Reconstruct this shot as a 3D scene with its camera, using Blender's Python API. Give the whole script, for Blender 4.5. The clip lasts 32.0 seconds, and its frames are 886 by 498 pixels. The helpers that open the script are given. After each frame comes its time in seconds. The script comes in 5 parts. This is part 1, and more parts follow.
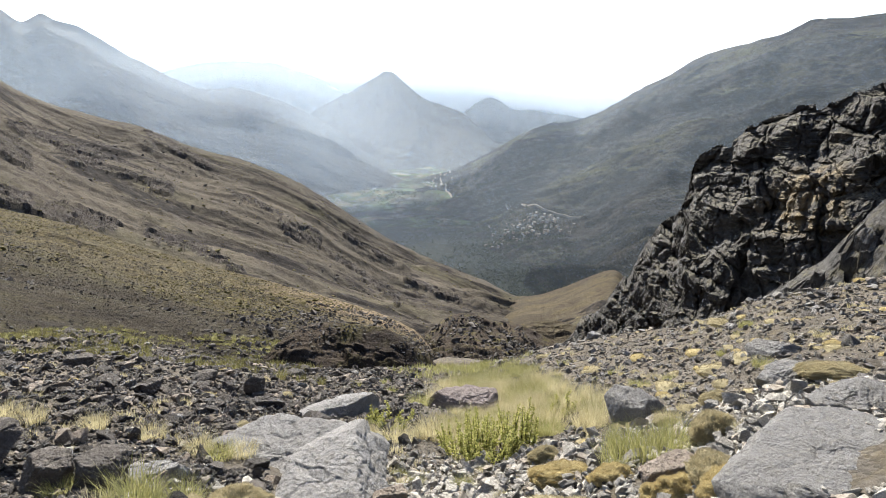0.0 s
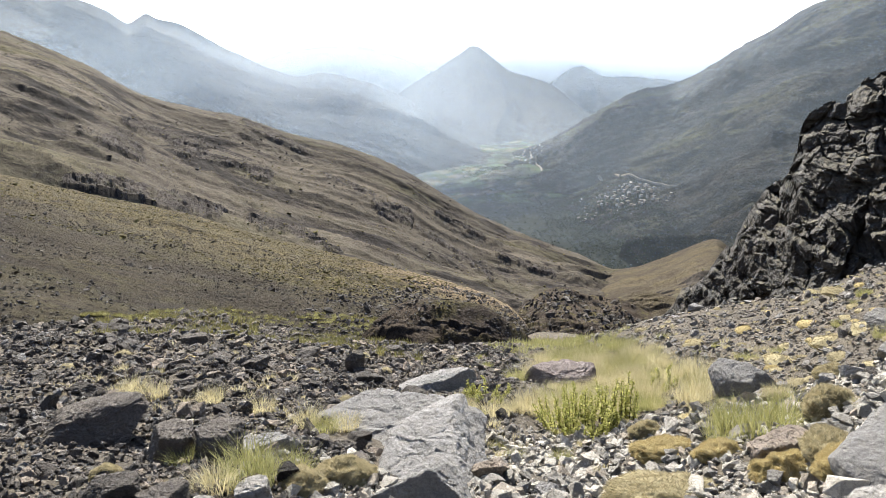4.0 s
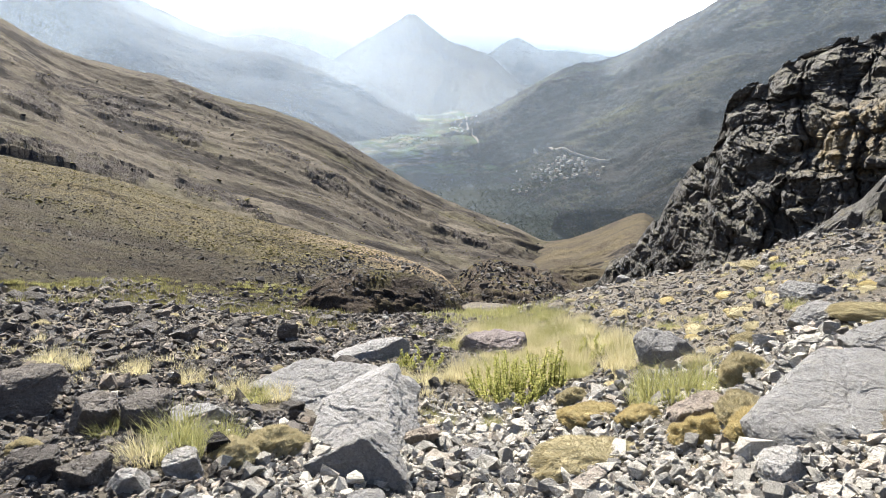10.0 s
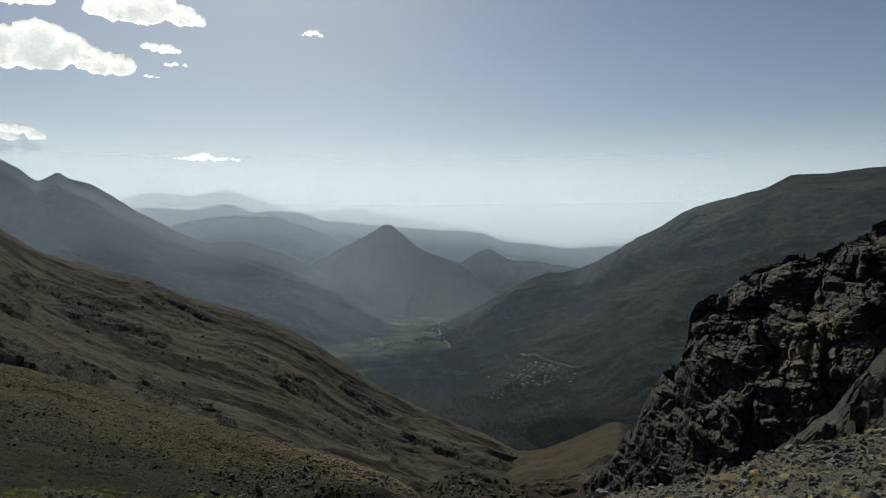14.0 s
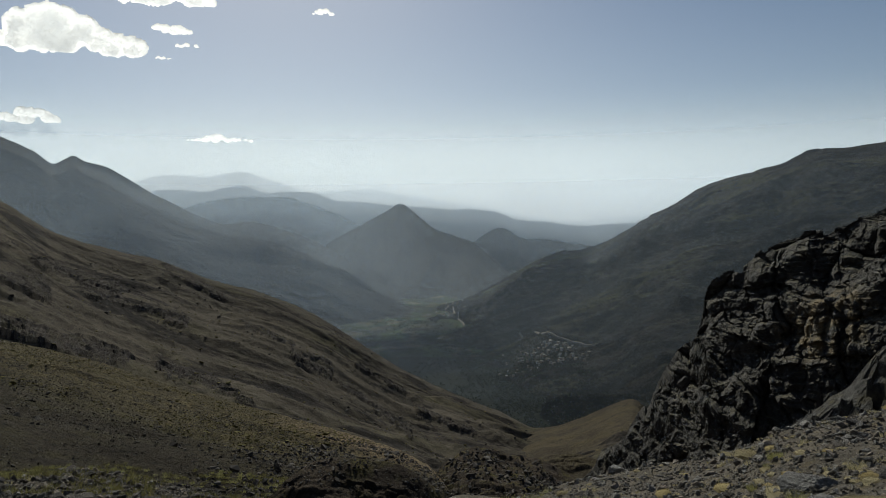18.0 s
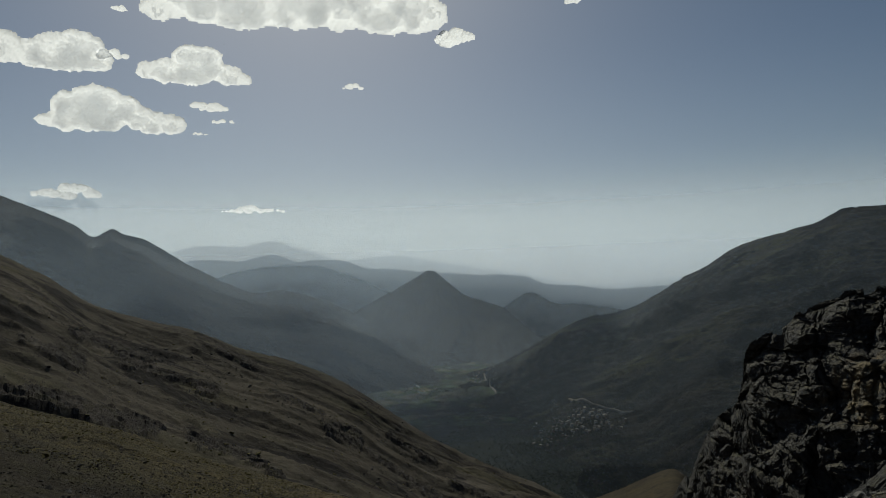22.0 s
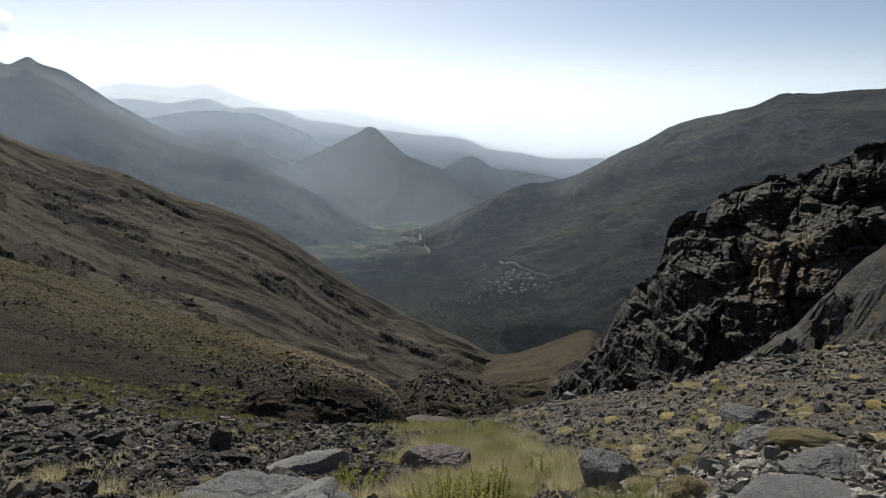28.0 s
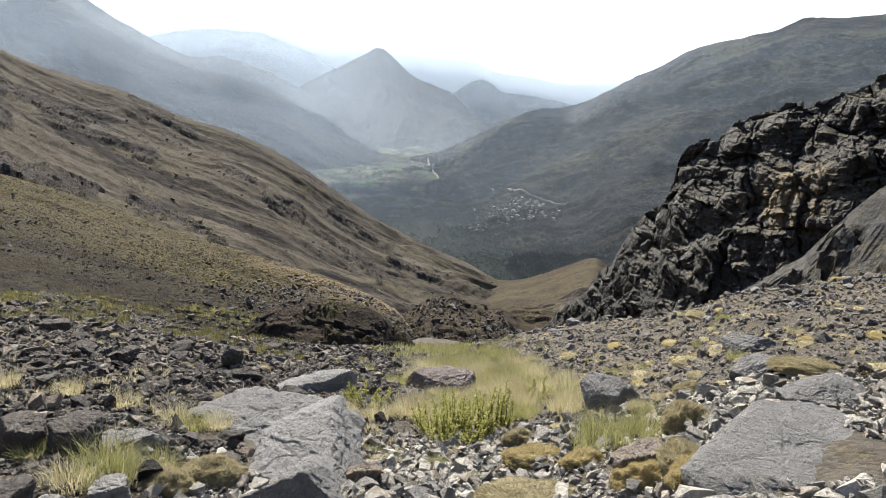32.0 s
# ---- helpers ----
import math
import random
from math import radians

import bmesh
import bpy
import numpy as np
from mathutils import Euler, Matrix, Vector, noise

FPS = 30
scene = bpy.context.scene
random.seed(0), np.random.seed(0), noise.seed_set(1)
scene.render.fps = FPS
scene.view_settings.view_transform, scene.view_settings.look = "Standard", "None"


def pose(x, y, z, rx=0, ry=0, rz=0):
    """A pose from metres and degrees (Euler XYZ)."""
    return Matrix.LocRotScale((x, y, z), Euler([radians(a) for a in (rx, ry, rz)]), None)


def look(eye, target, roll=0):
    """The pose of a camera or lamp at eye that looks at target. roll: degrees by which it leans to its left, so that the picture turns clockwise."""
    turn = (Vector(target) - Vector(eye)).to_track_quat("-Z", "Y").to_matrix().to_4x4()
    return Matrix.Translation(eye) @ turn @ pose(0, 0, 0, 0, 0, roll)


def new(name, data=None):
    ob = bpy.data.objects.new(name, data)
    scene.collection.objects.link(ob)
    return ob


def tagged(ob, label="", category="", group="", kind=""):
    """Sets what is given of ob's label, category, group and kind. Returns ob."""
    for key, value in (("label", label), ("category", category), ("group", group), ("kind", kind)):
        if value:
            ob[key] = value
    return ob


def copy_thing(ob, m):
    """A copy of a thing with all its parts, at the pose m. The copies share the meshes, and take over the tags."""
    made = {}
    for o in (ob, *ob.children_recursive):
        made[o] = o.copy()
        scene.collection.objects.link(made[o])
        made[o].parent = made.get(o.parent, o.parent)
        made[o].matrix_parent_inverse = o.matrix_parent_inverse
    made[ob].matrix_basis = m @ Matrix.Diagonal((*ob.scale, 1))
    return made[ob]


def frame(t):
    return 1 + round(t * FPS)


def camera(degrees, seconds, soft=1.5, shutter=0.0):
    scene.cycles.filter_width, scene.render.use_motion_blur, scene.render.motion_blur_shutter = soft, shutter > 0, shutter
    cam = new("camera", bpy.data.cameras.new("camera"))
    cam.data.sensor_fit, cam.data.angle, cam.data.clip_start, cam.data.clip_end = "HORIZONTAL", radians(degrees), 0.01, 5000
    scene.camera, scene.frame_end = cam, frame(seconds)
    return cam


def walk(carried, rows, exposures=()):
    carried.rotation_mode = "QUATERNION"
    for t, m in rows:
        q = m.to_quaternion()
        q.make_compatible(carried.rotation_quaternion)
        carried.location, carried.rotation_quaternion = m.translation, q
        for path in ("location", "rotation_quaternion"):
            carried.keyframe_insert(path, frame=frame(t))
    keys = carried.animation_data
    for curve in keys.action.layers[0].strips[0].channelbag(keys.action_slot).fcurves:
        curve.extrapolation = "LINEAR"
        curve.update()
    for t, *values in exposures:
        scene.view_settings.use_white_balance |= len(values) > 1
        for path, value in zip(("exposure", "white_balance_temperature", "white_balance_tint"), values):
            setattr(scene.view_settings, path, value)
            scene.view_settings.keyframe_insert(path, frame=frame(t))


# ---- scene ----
from mathutils import kdtree

EYE = 1.6  # the camera's height over the stones it stands on
cam = camera(66.5, 32.0, soft=0.8)

# seconds, then the camera's turn in degrees: it stands and looks about
PATH = [
    (0, 76, -0, 0), (0.5, 76.8, -0.34, -0.99), (1, 77.33, -0.04, -0.89), (1.5, 76.65, 0.33, -0.66), (2, 75.69, 0.57, -0.96),
    (2.5, 76.22, 1.3, 0.02), (4.5, 73.81, 4.01, 7.95), (5, 76.74, 1.55, 5.38), (5.5, 77.1, -1.22, 1.09), (6, 77.74, -0.65, -0.34),
    (6.5, 76.22, -1.5, -0.48), (7, 73.28, 0.25, 4.2), (7.5, 73.79, -0.56, 4.04), (8, 73.78, -0.32, 4.99), (8.5, 73.34, 1.84, 5.96),
    (9, 72.68, 2.1, 3.29), (9.5, 72.2, 1.37, 3.94), (10, 71.44, 1.47, 2), (10.5, 71.01, 2.17, 3.2), (11, 73.3, 1.45, 1.66),
    (11.5, 76.63, 0.54, 1.31), (12, 80.33, 0.28, 1.67), (12.5, 87.25, -0.44, 0.4), (13, 89.18, -0.47, 0.72), (13.5, 89.03, -0, 0.64),
    (14, 88.66, 0.28, -0.18), (14.5, 88.21, 0.73, -0.63), (16.5, 87.13, 0.82, 0.46), (17, 87.08, 1.14, 0.88), (17.5, 87.19, 1.44, 1.53),
    (18, 86.89, 0.83, 0.94), (18.5, 90.02, -1.9, 1.05), (19, 94.36, 0.37, 0.95), (19.5, 95.02, 1.84, 1.13), (20, 94.68, 3.07, 2.39),
    (20.5, 93.44, 2.29, 2.39), (21, 93.17, 1.93, 3.28), (21.5, 93.07, 1.59, 3.29), (22, 92.52, 1.78, 3.42), (22.5, 92.46, 1.74, 3.84),
    (23, 92.17, 1.6, 4.04), (23.5, 90.9, 2.01, 4.3), (24, 90.35, 2.34, 4.6), (24.5, 90.15, 2.25, 3.56), (25, 89.93, 1.69, 4.44),
    (25.5, 87.97, 1.86, 6.97), (26, 84.86, 0.96, 5.03), (26.5, 82.05, -0.25, 2.56), (28.5, 80.12, -2.26, -1.76), (29, 78.86, -2.79, 0.01),
    (29.5, 78.24, -2.91, 0.26), (30, 78.52, -3.32, 0.23), (30.5, 77.21, -3.74, -0.24), (31, 76.4, -3.47, -0.44), (31.5, 74.86, -2.98, -0.48),
    (32, 74.41, -2.83, -0.67),
]

EXPOSE = [(0, 1.6, 6500, 10), (4.5, 1.75, 6500, 10), (6.0, 1.5, 6500, 9), (7.0, 1.7, 6500, 10), (10.5, 2.0, 6500, 10), (11.0, 1.95, 6500, 10), (11.6, 1.5, 6500, 9), (12.0, 0.95, 6500, 6), (12.5, -0.5, 6500, 2), (18.0, -0.5, 6500, 3), (19.0, -0.85, 6500, 1), (20.0, -1.12, 6500, 1), (23.0, -1.02, 6500, 1), (25.0, -0.8, 6500, 2), (26.0, -0.35, 6500, 5),
          (26.5, 0.1, 6500, 8), (28.5, 0.1, 6500, 9), (29.5, 0.5, 6500, 10), (31.0, 0.95, 6500, 10), (32.0, 1.35, 6500, 10)]
walk(cam, [(t, pose(0, 0, EYE, rx, ry, rz)) for t, rx, ry, rz in PATH], EXPOSE)

# ---------------------------------------------------------------- light
SUN_AZ, SUN_EL = -15.0, 39.0  # ahead and a little to the left of the valley's line

world = bpy.data.worlds.new("sky")
scene.world = world
world.use_nodes = True
wt = world.node_tree
wt.nodes.clear()
sky = wt.nodes.new("ShaderNodeTexSky")
sky.sky_type, sky.sun_disc = "NISHITA", False
sky.sun_elevation, sky.sun_rotation = radians(SUN_EL), radians(SUN_AZ)
sky.altitude, sky.air_density, sky.dust_density, sky.ozone_density = 2500, 1.0, 6.7, 1.4
bg = wt.nodes.new("ShaderNodeBackground")
bg.inputs["Strength"].default_value = 0.085
wo = wt.nodes.new("ShaderNodeOutputWorld")
wt.links.new(sky.outputs[0], bg.inputs[0])
wt.links.new(bg.outputs[0], wo.inputs[0])


def toward(az, el, r=1.0):
    a, e = radians(az), radians(el)
    return Vector((r * math.sin(a) * math.cos(e), r * math.cos(a) * math.cos(e), r * math.sin(e)))


sun = new("sun", bpy.data.lights.new("sun", "SUN"))
sun.data.energy, sun.data.angle, sun.data.color = 4.7, radians(0.6), (1.0, 0.95, 0.86)
sun.matrix_world = look(toward(SUN_AZ, SUN_EL, 300), (0, 0, 0))

# ---------------------------------------------------------------- numbers
RNG = np.random.default_rng(7)
LATTICE = RNG.random((64, 64, 64))


def value3(p):
    """Smooth noise, 0 to 1, at rows of points."""
    i = np.floor(p).astype(int)
    f = p - i
    f = f * f * (3 - 2 * f)
    i, j = i & 63, (i + 1) & 63
    out = 0
    for a, wa in ((i[:, 0], 1 - f[:, 0]), (j[:, 0], f[:, 0])):
        for b, wb in ((i[:, 1], 1 - f[:, 1]), (j[:, 1], f[:, 1])):
            out = out + wa * wb * (LATTICE[a, b, i[:, 2]] * (1 - f[:, 2]) + LATTICE[a, b, j[:, 2]] * f[:, 2])
    return out


def fbm(p, octaves=5, gain=0.5, ridged=False):
    """Layered noise, about -1 to 1."""
    total, amp, norm = 0, 1.0, 0.0
    for k in range(octaves):
        n = value3(p * 2.03 ** k + 17.3 * k) * 2 - 1
        if ridged:
            n = 1 - 2 * np.abs(n)
        total, norm, amp = total + amp * n, norm + amp, amp * gain
    return total / norm


def cells(p, seed=0):
    """For each point the random number and the edge distance of its cell in a jittered lattice."""
    base = np.floor(p).astype(int)
    d1 = np.full(len(p), 9.0)
    d2 = np.full(len(p), 9.0)
    val = np.zeros(len(p))
    for dx in (-1, 0, 1):
        for dy in (-1, 0, 1):
            for dz in (-1, 0, 1):
                c = base + (dx, dy, dz)
                a, b, e = (c[:, 0] + seed) & 63, (c[:, 1] + 2 * seed) & 63, c[:, 2] & 63
                q = c + 0.5 + 0.42 * (np.stack([LATTICE[a, b, e], LATTICE[b, e, a], LATTICE[e, a, b]], 1) * 2 - 1)
                d = np.linalg.norm(q - p, axis=1)
                near = d < d1
                d2 = np.where(near, d1, np.minimum(d2, d))
                val = np.where(near, LATTICE[(a + 9) & 63, e, b], val)
                d1 = np.where(near, d, d1)
    return val, d2 - d1


def curve(knots, x):
    """Smooth reading of a short table of knots (rows of x, values...) at x."""
    k = np.array(knots, float)
    k = k[np.argsort(k[:, 0])]
    i = np.clip(np.searchsorted(k[:, 0], x) - 1, 0, len(k) - 2)
    h = k[i + 1, 0] - k[i, 0]
    f = np.clip((x - k[i, 0]) / h, 0, 1)
    out = []
    for c in range(1, k.shape[1]):
        y = k[:, c]
        m = np.gradient(y, k[:, 0])
        s = np.diff(y) / np.diff(k[:, 0])
        for n in range(len(m)):  # keep the run between knots free of overshoot
            near = [s[q] for q in (n - 1, n) if 0 <= q < len(s)]
            m[n] = 0 if min(near) < 0 < max(near) else np.sign(sum(near)) * min(abs(m[n]), 3 * min(abs(v) for v in near)) if near else 0
        out.append((2 * f**3 - 3 * f**2 + 1) * y[i] + (f**3 - 2 * f**2 + f) * h * m[i] + (3 * f**2 - 2 * f**3) * y[i + 1] + (f**3 - f**2) * h * m[i + 1])
    return out if len(out) > 1 else out[0]


# ---------------------------------------------------------------- meshes and things
def sheet_mesh(name, X, Y, Z, material):
    """A grid of points as one smooth mesh."""
    rows, cols = X.shape
    me = bpy.data.meshes.new(name)
    co = np.stack([X, Y, Z], -1).reshape(-1, 3)
    idx = np.arange(rows * cols).reshape(rows, cols)
    quad = np.stack([idx[:-1, :-1], idx[:-1, 1:], idx[1:, 1:], idx[1:, :-1]], -1).reshape(-1)
    n = len(quad) // 4
    me.vertices.add(len(co))
    me.vertices.foreach_set("co", co.astype(np.float32).ravel())
    me.loops.add(len(quad))
    me.loops.foreach_set("vertex_index", quad.astype(np.int32))
    me.polygons.add(n)
    me.polygons.foreach_set("loop_start", np.arange(0, 4 * n, 4, dtype=np.int32))
    me.polygons.foreach_set("use_smooth", np.ones(n, bool))
    me.materials.append(material)
    me.update(calc_edges=True)
    return me


def soup_mesh(name, co, tris, material, smooth=False):
    """Many triangles as one mesh."""
    me = bpy.data.meshes.new(name)
    me.vertices.add(len(co))
    me.vertices.foreach_set("co", np.asarray(co, np.float32).ravel())
    me.loops.add(3 * len(tris))
    me.loops.foreach_set("vertex_index", np.asarray(tris, np.int32).ravel())
    me.polygons.add(len(tris))
    me.polygons.foreach_set("loop_start", np.arange(0, 3 * len(tris), 3, dtype=np.int32))
    me.polygons.foreach_set("use_smooth", np.full(len(tris), smooth))
    me.materials.append(material)
    me.update(calc_edges=True)
    return me


def thing(name, data, label, category, group="", kind=""):
    return tagged(new(name, data), label, category, group, kind)


def part(name, data, parent, label=""):
    ob = new(name, data)
    ob.parent = parent
    return tagged(ob, label)


# ---------------------------------------------------------------- materials
class Nodes:
    """Short hand for building a material's nodes."""

    def __init__(self, name, roughness=0.9):
        self.m = bpy.data.materials.new(name)
        self.m.use_nodes = True
        self.t = self.m.node_tree
        self.bsdf = self.t.nodes["Principled BSDF"]
        self.bsdf.inputs["Roughness"].default_value = roughness
        self.bsdf.inputs["Specular IOR Level"].default_value = 0.03 if roughness > 0.9 else 0.15
        self.co = self.t.nodes.new("ShaderNodeTexCoord").outputs["Object"]

    def add(self, kind, **values):
        n = self.t.nodes.new(kind)
        for key, v in values.items():
            if key in n.inputs:
                n.inputs[key].default_value = v
        return n

    def link(self, a, b):
        self.t.links.new(a, b)

    def stretch(self, scale, turn=(0, 0, 0)):
        n = self.add("ShaderNodeMapping")
        n.inputs["Scale"].default_value, n.inputs["Rotation"].default_value = scale, [radians(a) for a in turn]
        self.link(self.co, n.inputs["Vector"])
        return n.outputs[0]

    def grain(self, yaw, dip, long):
        """Coordinates drawn out long times along a line of that bearing and dip."""
        co = self.co
        for turn, scale in (((0, 0, yaw), (1, 1, 1)), ((0, dip, 0), (1, 1, 1)), ((0, 0, 0), (1 / long, 1, 1))):
            n = self.add("ShaderNodeMapping")
            n.inputs["Scale"].default_value, n.inputs["Rotation"].default_value = scale, [radians(a) for a in turn]
            self.link(co, n.inputs["Vector"])
            co = n.outputs[0]
        return co

    def noise(self, size, detail=6, rough=0.6, lo=0.35, hi=0.65, co=None, distortion=0.0):
        """Noise with features of that size in metres, spread between lo and hi to 0 to 1."""
        n = self.add("ShaderNodeTexNoise", Scale=1.0 / size, Detail=detail, Roughness=rough, Distortion=distortion)
        self.link(co or self.co, n.inputs["Vector"])
        r = self.add("ShaderNodeMapRange")
        r.inputs["From Min"].default_value, r.inputs["From Max"].default_value = lo, hi
        self.link(n.outputs["Fac"], r.inputs["Value"])
        return r.outputs["Result"]

    def mix(self, fac, a, b, blend="MIX"):
        n = self.t.nodes.new("ShaderNodeMix")
        n.data_type, n.blend_type = "RGBA", blend
        for sock, v in ((n.inputs[0], fac), (n.inputs[6], a), (n.inputs[7], b)):
            if isinstance(v, (int, float)):
                sock.default_value = v
            elif isinstance(v, tuple):
                sock.default_value = (*v, 1.0)
            else:
                self.link(v, sock)
        return n.outputs[2]

    def math(self, op, a, b=0.0):
        n = self.t.nodes.new("ShaderNodeMath")
        n.operation = op
        for sock, v in ((n.inputs[0], a), (n.inputs[1], b)):
            if isinstance(v, (int, float)):
                sock.default_value = v
            else:
                self.link(v, sock)
        return n.outputs[0]

    def steep(self, lo, hi):
        """1 where the ground lies flatter than hi, 0 where steeper than lo (by the normal's height)."""
        g = self.t.nodes.new("ShaderNodeNewGeometry")
        s = self.t.nodes.new("ShaderNodeSeparateXYZ")
        self.link(g.outputs["True Normal"], s.inputs[0])
        r = self.add("ShaderNodeMapRange")
        r.inputs["From Min"].default_value, r.inputs["From Max"].default_value = lo, hi
        self.link(s.outputs["Z"], r.inputs["Value"])
        return r.outputs["Result"]

    def along(self, way, lo, hi):
        """0 to 1 across the plan between two distances along a direction, its edge broken by noise."""
        d = self.t.nodes.new("ShaderNodeVectorMath")
        d.operation = "DOT_PRODUCT"
        d.inputs[1].default_value = way
        self.link(self.co, d.inputs[0])
        r = self.add("ShaderNodeMapRange")
        r.interpolation_type = "SMOOTHSTEP"
        r.inputs["From Min"].default_value, r.inputs["From Max"].default_value = lo, hi
        self.link(self.math("ADD", d.outputs["Value"], self.math("MULTIPLY", self.noise(6.0, 5, 0.6, 0.0, 1.0), 0.5 * abs(hi - lo))), r.inputs["Value"])
        return r.outputs["Result"]

    def finish(self, colour, bump=None, strength=0.5, distance=0.05):
        if isinstance(colour, tuple):
            self.bsdf.inputs["Base Color"].default_value = (*colour, 1)
        else:
            self.link(colour, self.bsdf.inputs["Base Color"])
        if bump is not None:
            b = self.add("ShaderNodeBump", Strength=strength, Distance=distance)
            self.link(bump, b.inputs["Height"])
            self.link(b.outputs[0], self.bsdf.inputs["Normal"])
        return self.m


def land(name, soil, pale, rock, sizes, grass=None, bump=(0.6, 1.0), steep=(0.55, 0.8), speck=None, drawn=None, rocky=(0.54, 0.66, 0.75), zone=None, rim=None):
    """Bare mountain ground: soil with paler drifts, rock where it is steep, thin grass in patches; sizes are metres of the broad and the fine marks."""
    n = Nodes(name, 0.95)
    broad, fine = sizes
    along = n.grain(*drawn) if drawn else None
    big = n.noise(broad, 7, 0.65, co=along)
    small = n.noise(fine, 8, 0.7)
    c = n.mix(big, soil, pale)
    if grass:
        c = n.mix(n.math("MULTIPLY", n.noise(broad * 0.6, 8, 0.7, 0.5, 0.66, co=along), 0.8), c, grass)
    if zone:  # yellow grass that thickens up the slope
        c = n.mix(n.math("MULTIPLY", n.along(*zone[:3]), n.noise(fine * 3, 8, 0.75, 0.38, 0.58)), c, zone[3])
    if rim:  # bare tan earth along the crest
        side = n.along((1, 0, 0), *rim[3])
        c = n.mix(n.math("MULTIPLY", n.math("MULTIPLY", n.along(*rim[:3]), side), n.noise(fine * 6, 6, 0.7, 0.3, 0.55)), c, rim[4])
    c = n.mix(n.math("MULTIPLY", n.math("SUBTRACT", 1.0, n.steep(*steep)), n.noise(fine * 2, 6, 0.65, 0.3, 0.6)), c, rock)
    c = n.mix(n.math("MULTIPLY", n.noise(broad * 0.35, 8, 0.75, rocky[0], rocky[1], co=along, distortion=0.6), rocky[2]), c, rock)
    c = n.mix(0.55, c, n.mix(small, (0.28, 0.28, 0.28), (0.72, 0.72, 0.72)), "OVERLAY")
    if speck:
        v = n.add("ShaderNodeTexVoronoi", Scale=1.0 / speck)
        n.link(n.co, v.inputs["Vector"])
        r = n.add("ShaderNodeMapRange")
        r.inputs["From Min"].default_value, r.inputs["From Max"].default_value = 0.2, 0.34
        r.inputs["To Min"].default_value, r.inputs["To Max"].default_value = 1.0, 0.0
        n.link(v.outputs["Distance"], r.inputs["Value"])
        c = n.mix(n.math("MULTIPLY", r.outputs["Result"], 0.7), c, rock)
    return n.finish(c, n.math("ADD", small, n.math("MULTIPLY", big, 0.6)), bump[0], bump[1])


SLOPE = land("scree_slope", (0.04, 0.035, 0.029), (0.066, 0.057, 0.043), (0.022, 0.021, 0.02), (7.0, 0.4), grass=(0.07, 0.063, 0.035), bump=(0.8, 0.25), speck=0.6, drawn=(-5.0, -15.0, 2.5),
             zone=((0.39, 0.92, 0), 33, 56, (0.116, 0.097, 0.054)), rim=((0.39, 0.92, 0), 52.5, 57, (-24, -8), (0.2, 0.155, 0.1)))
SPUR = land("brown_spur", (0.058, 0.051, 0.041), (0.1, 0.086, 0.067), (0.022, 0.02, 0.02), (90.0, 4.0), grass=(0.074, 0.068, 0.038), bump=(0.38, 2.2), steep=(0.62, 0.82), drawn=(-12.8, -25.5, 2.4), rocky=(0.52, 0.58, 0.9))
GREENHILL = land("green_grey_mountain", (0.03, 0.03, 0.029), (0.062, 0.055, 0.044), (0.014, 0.015, 0.017), (200.0, 14.0), grass=(0.09, 0.088, 0.036), bump=(1.0, 26.0), steep=(0.6, 0.85), drawn=(26.6, 19.9, 3.0), rocky=(0.49, 0.6, 0.85))
FARHILL = land("far_mountain", (0.042, 0.042, 0.041), (0.058, 0.055, 0.051), (0.03, 0.03, 0.031), (200.0, 20.0), bump=(0.8, 18.0), drawn=(-12.0, -23.0, 3.0))
CRAG_ROCK = land("spur_crag", (0.05, 0.045, 0.042), (0.088, 0.076, 0.066), (0.034, 0.031, 0.03), (9.0, 1.2), grass=(0.075, 0.068, 0.045), bump=(0.7, 0.6), steep=(0.3, 0.7))
MEADOW = land("dry_golden_grass", (0.055, 0.047, 0.036), (0.088, 0.073, 0.048), (0.036, 0.032, 0.029), (22.0, 1.5), grass=(0.095, 0.08, 0.046), bump=(0.7, 1.0))
BANK = land("dark_bank", (0.042, 0.035, 0.03), (0.075, 0.06, 0.046), (0.026, 0.024, 0.023), (3.0, 0.22), grass=(0.09, 0.08, 0.03), bump=(0.8, 0.12), steep=(0.5, 0.75))


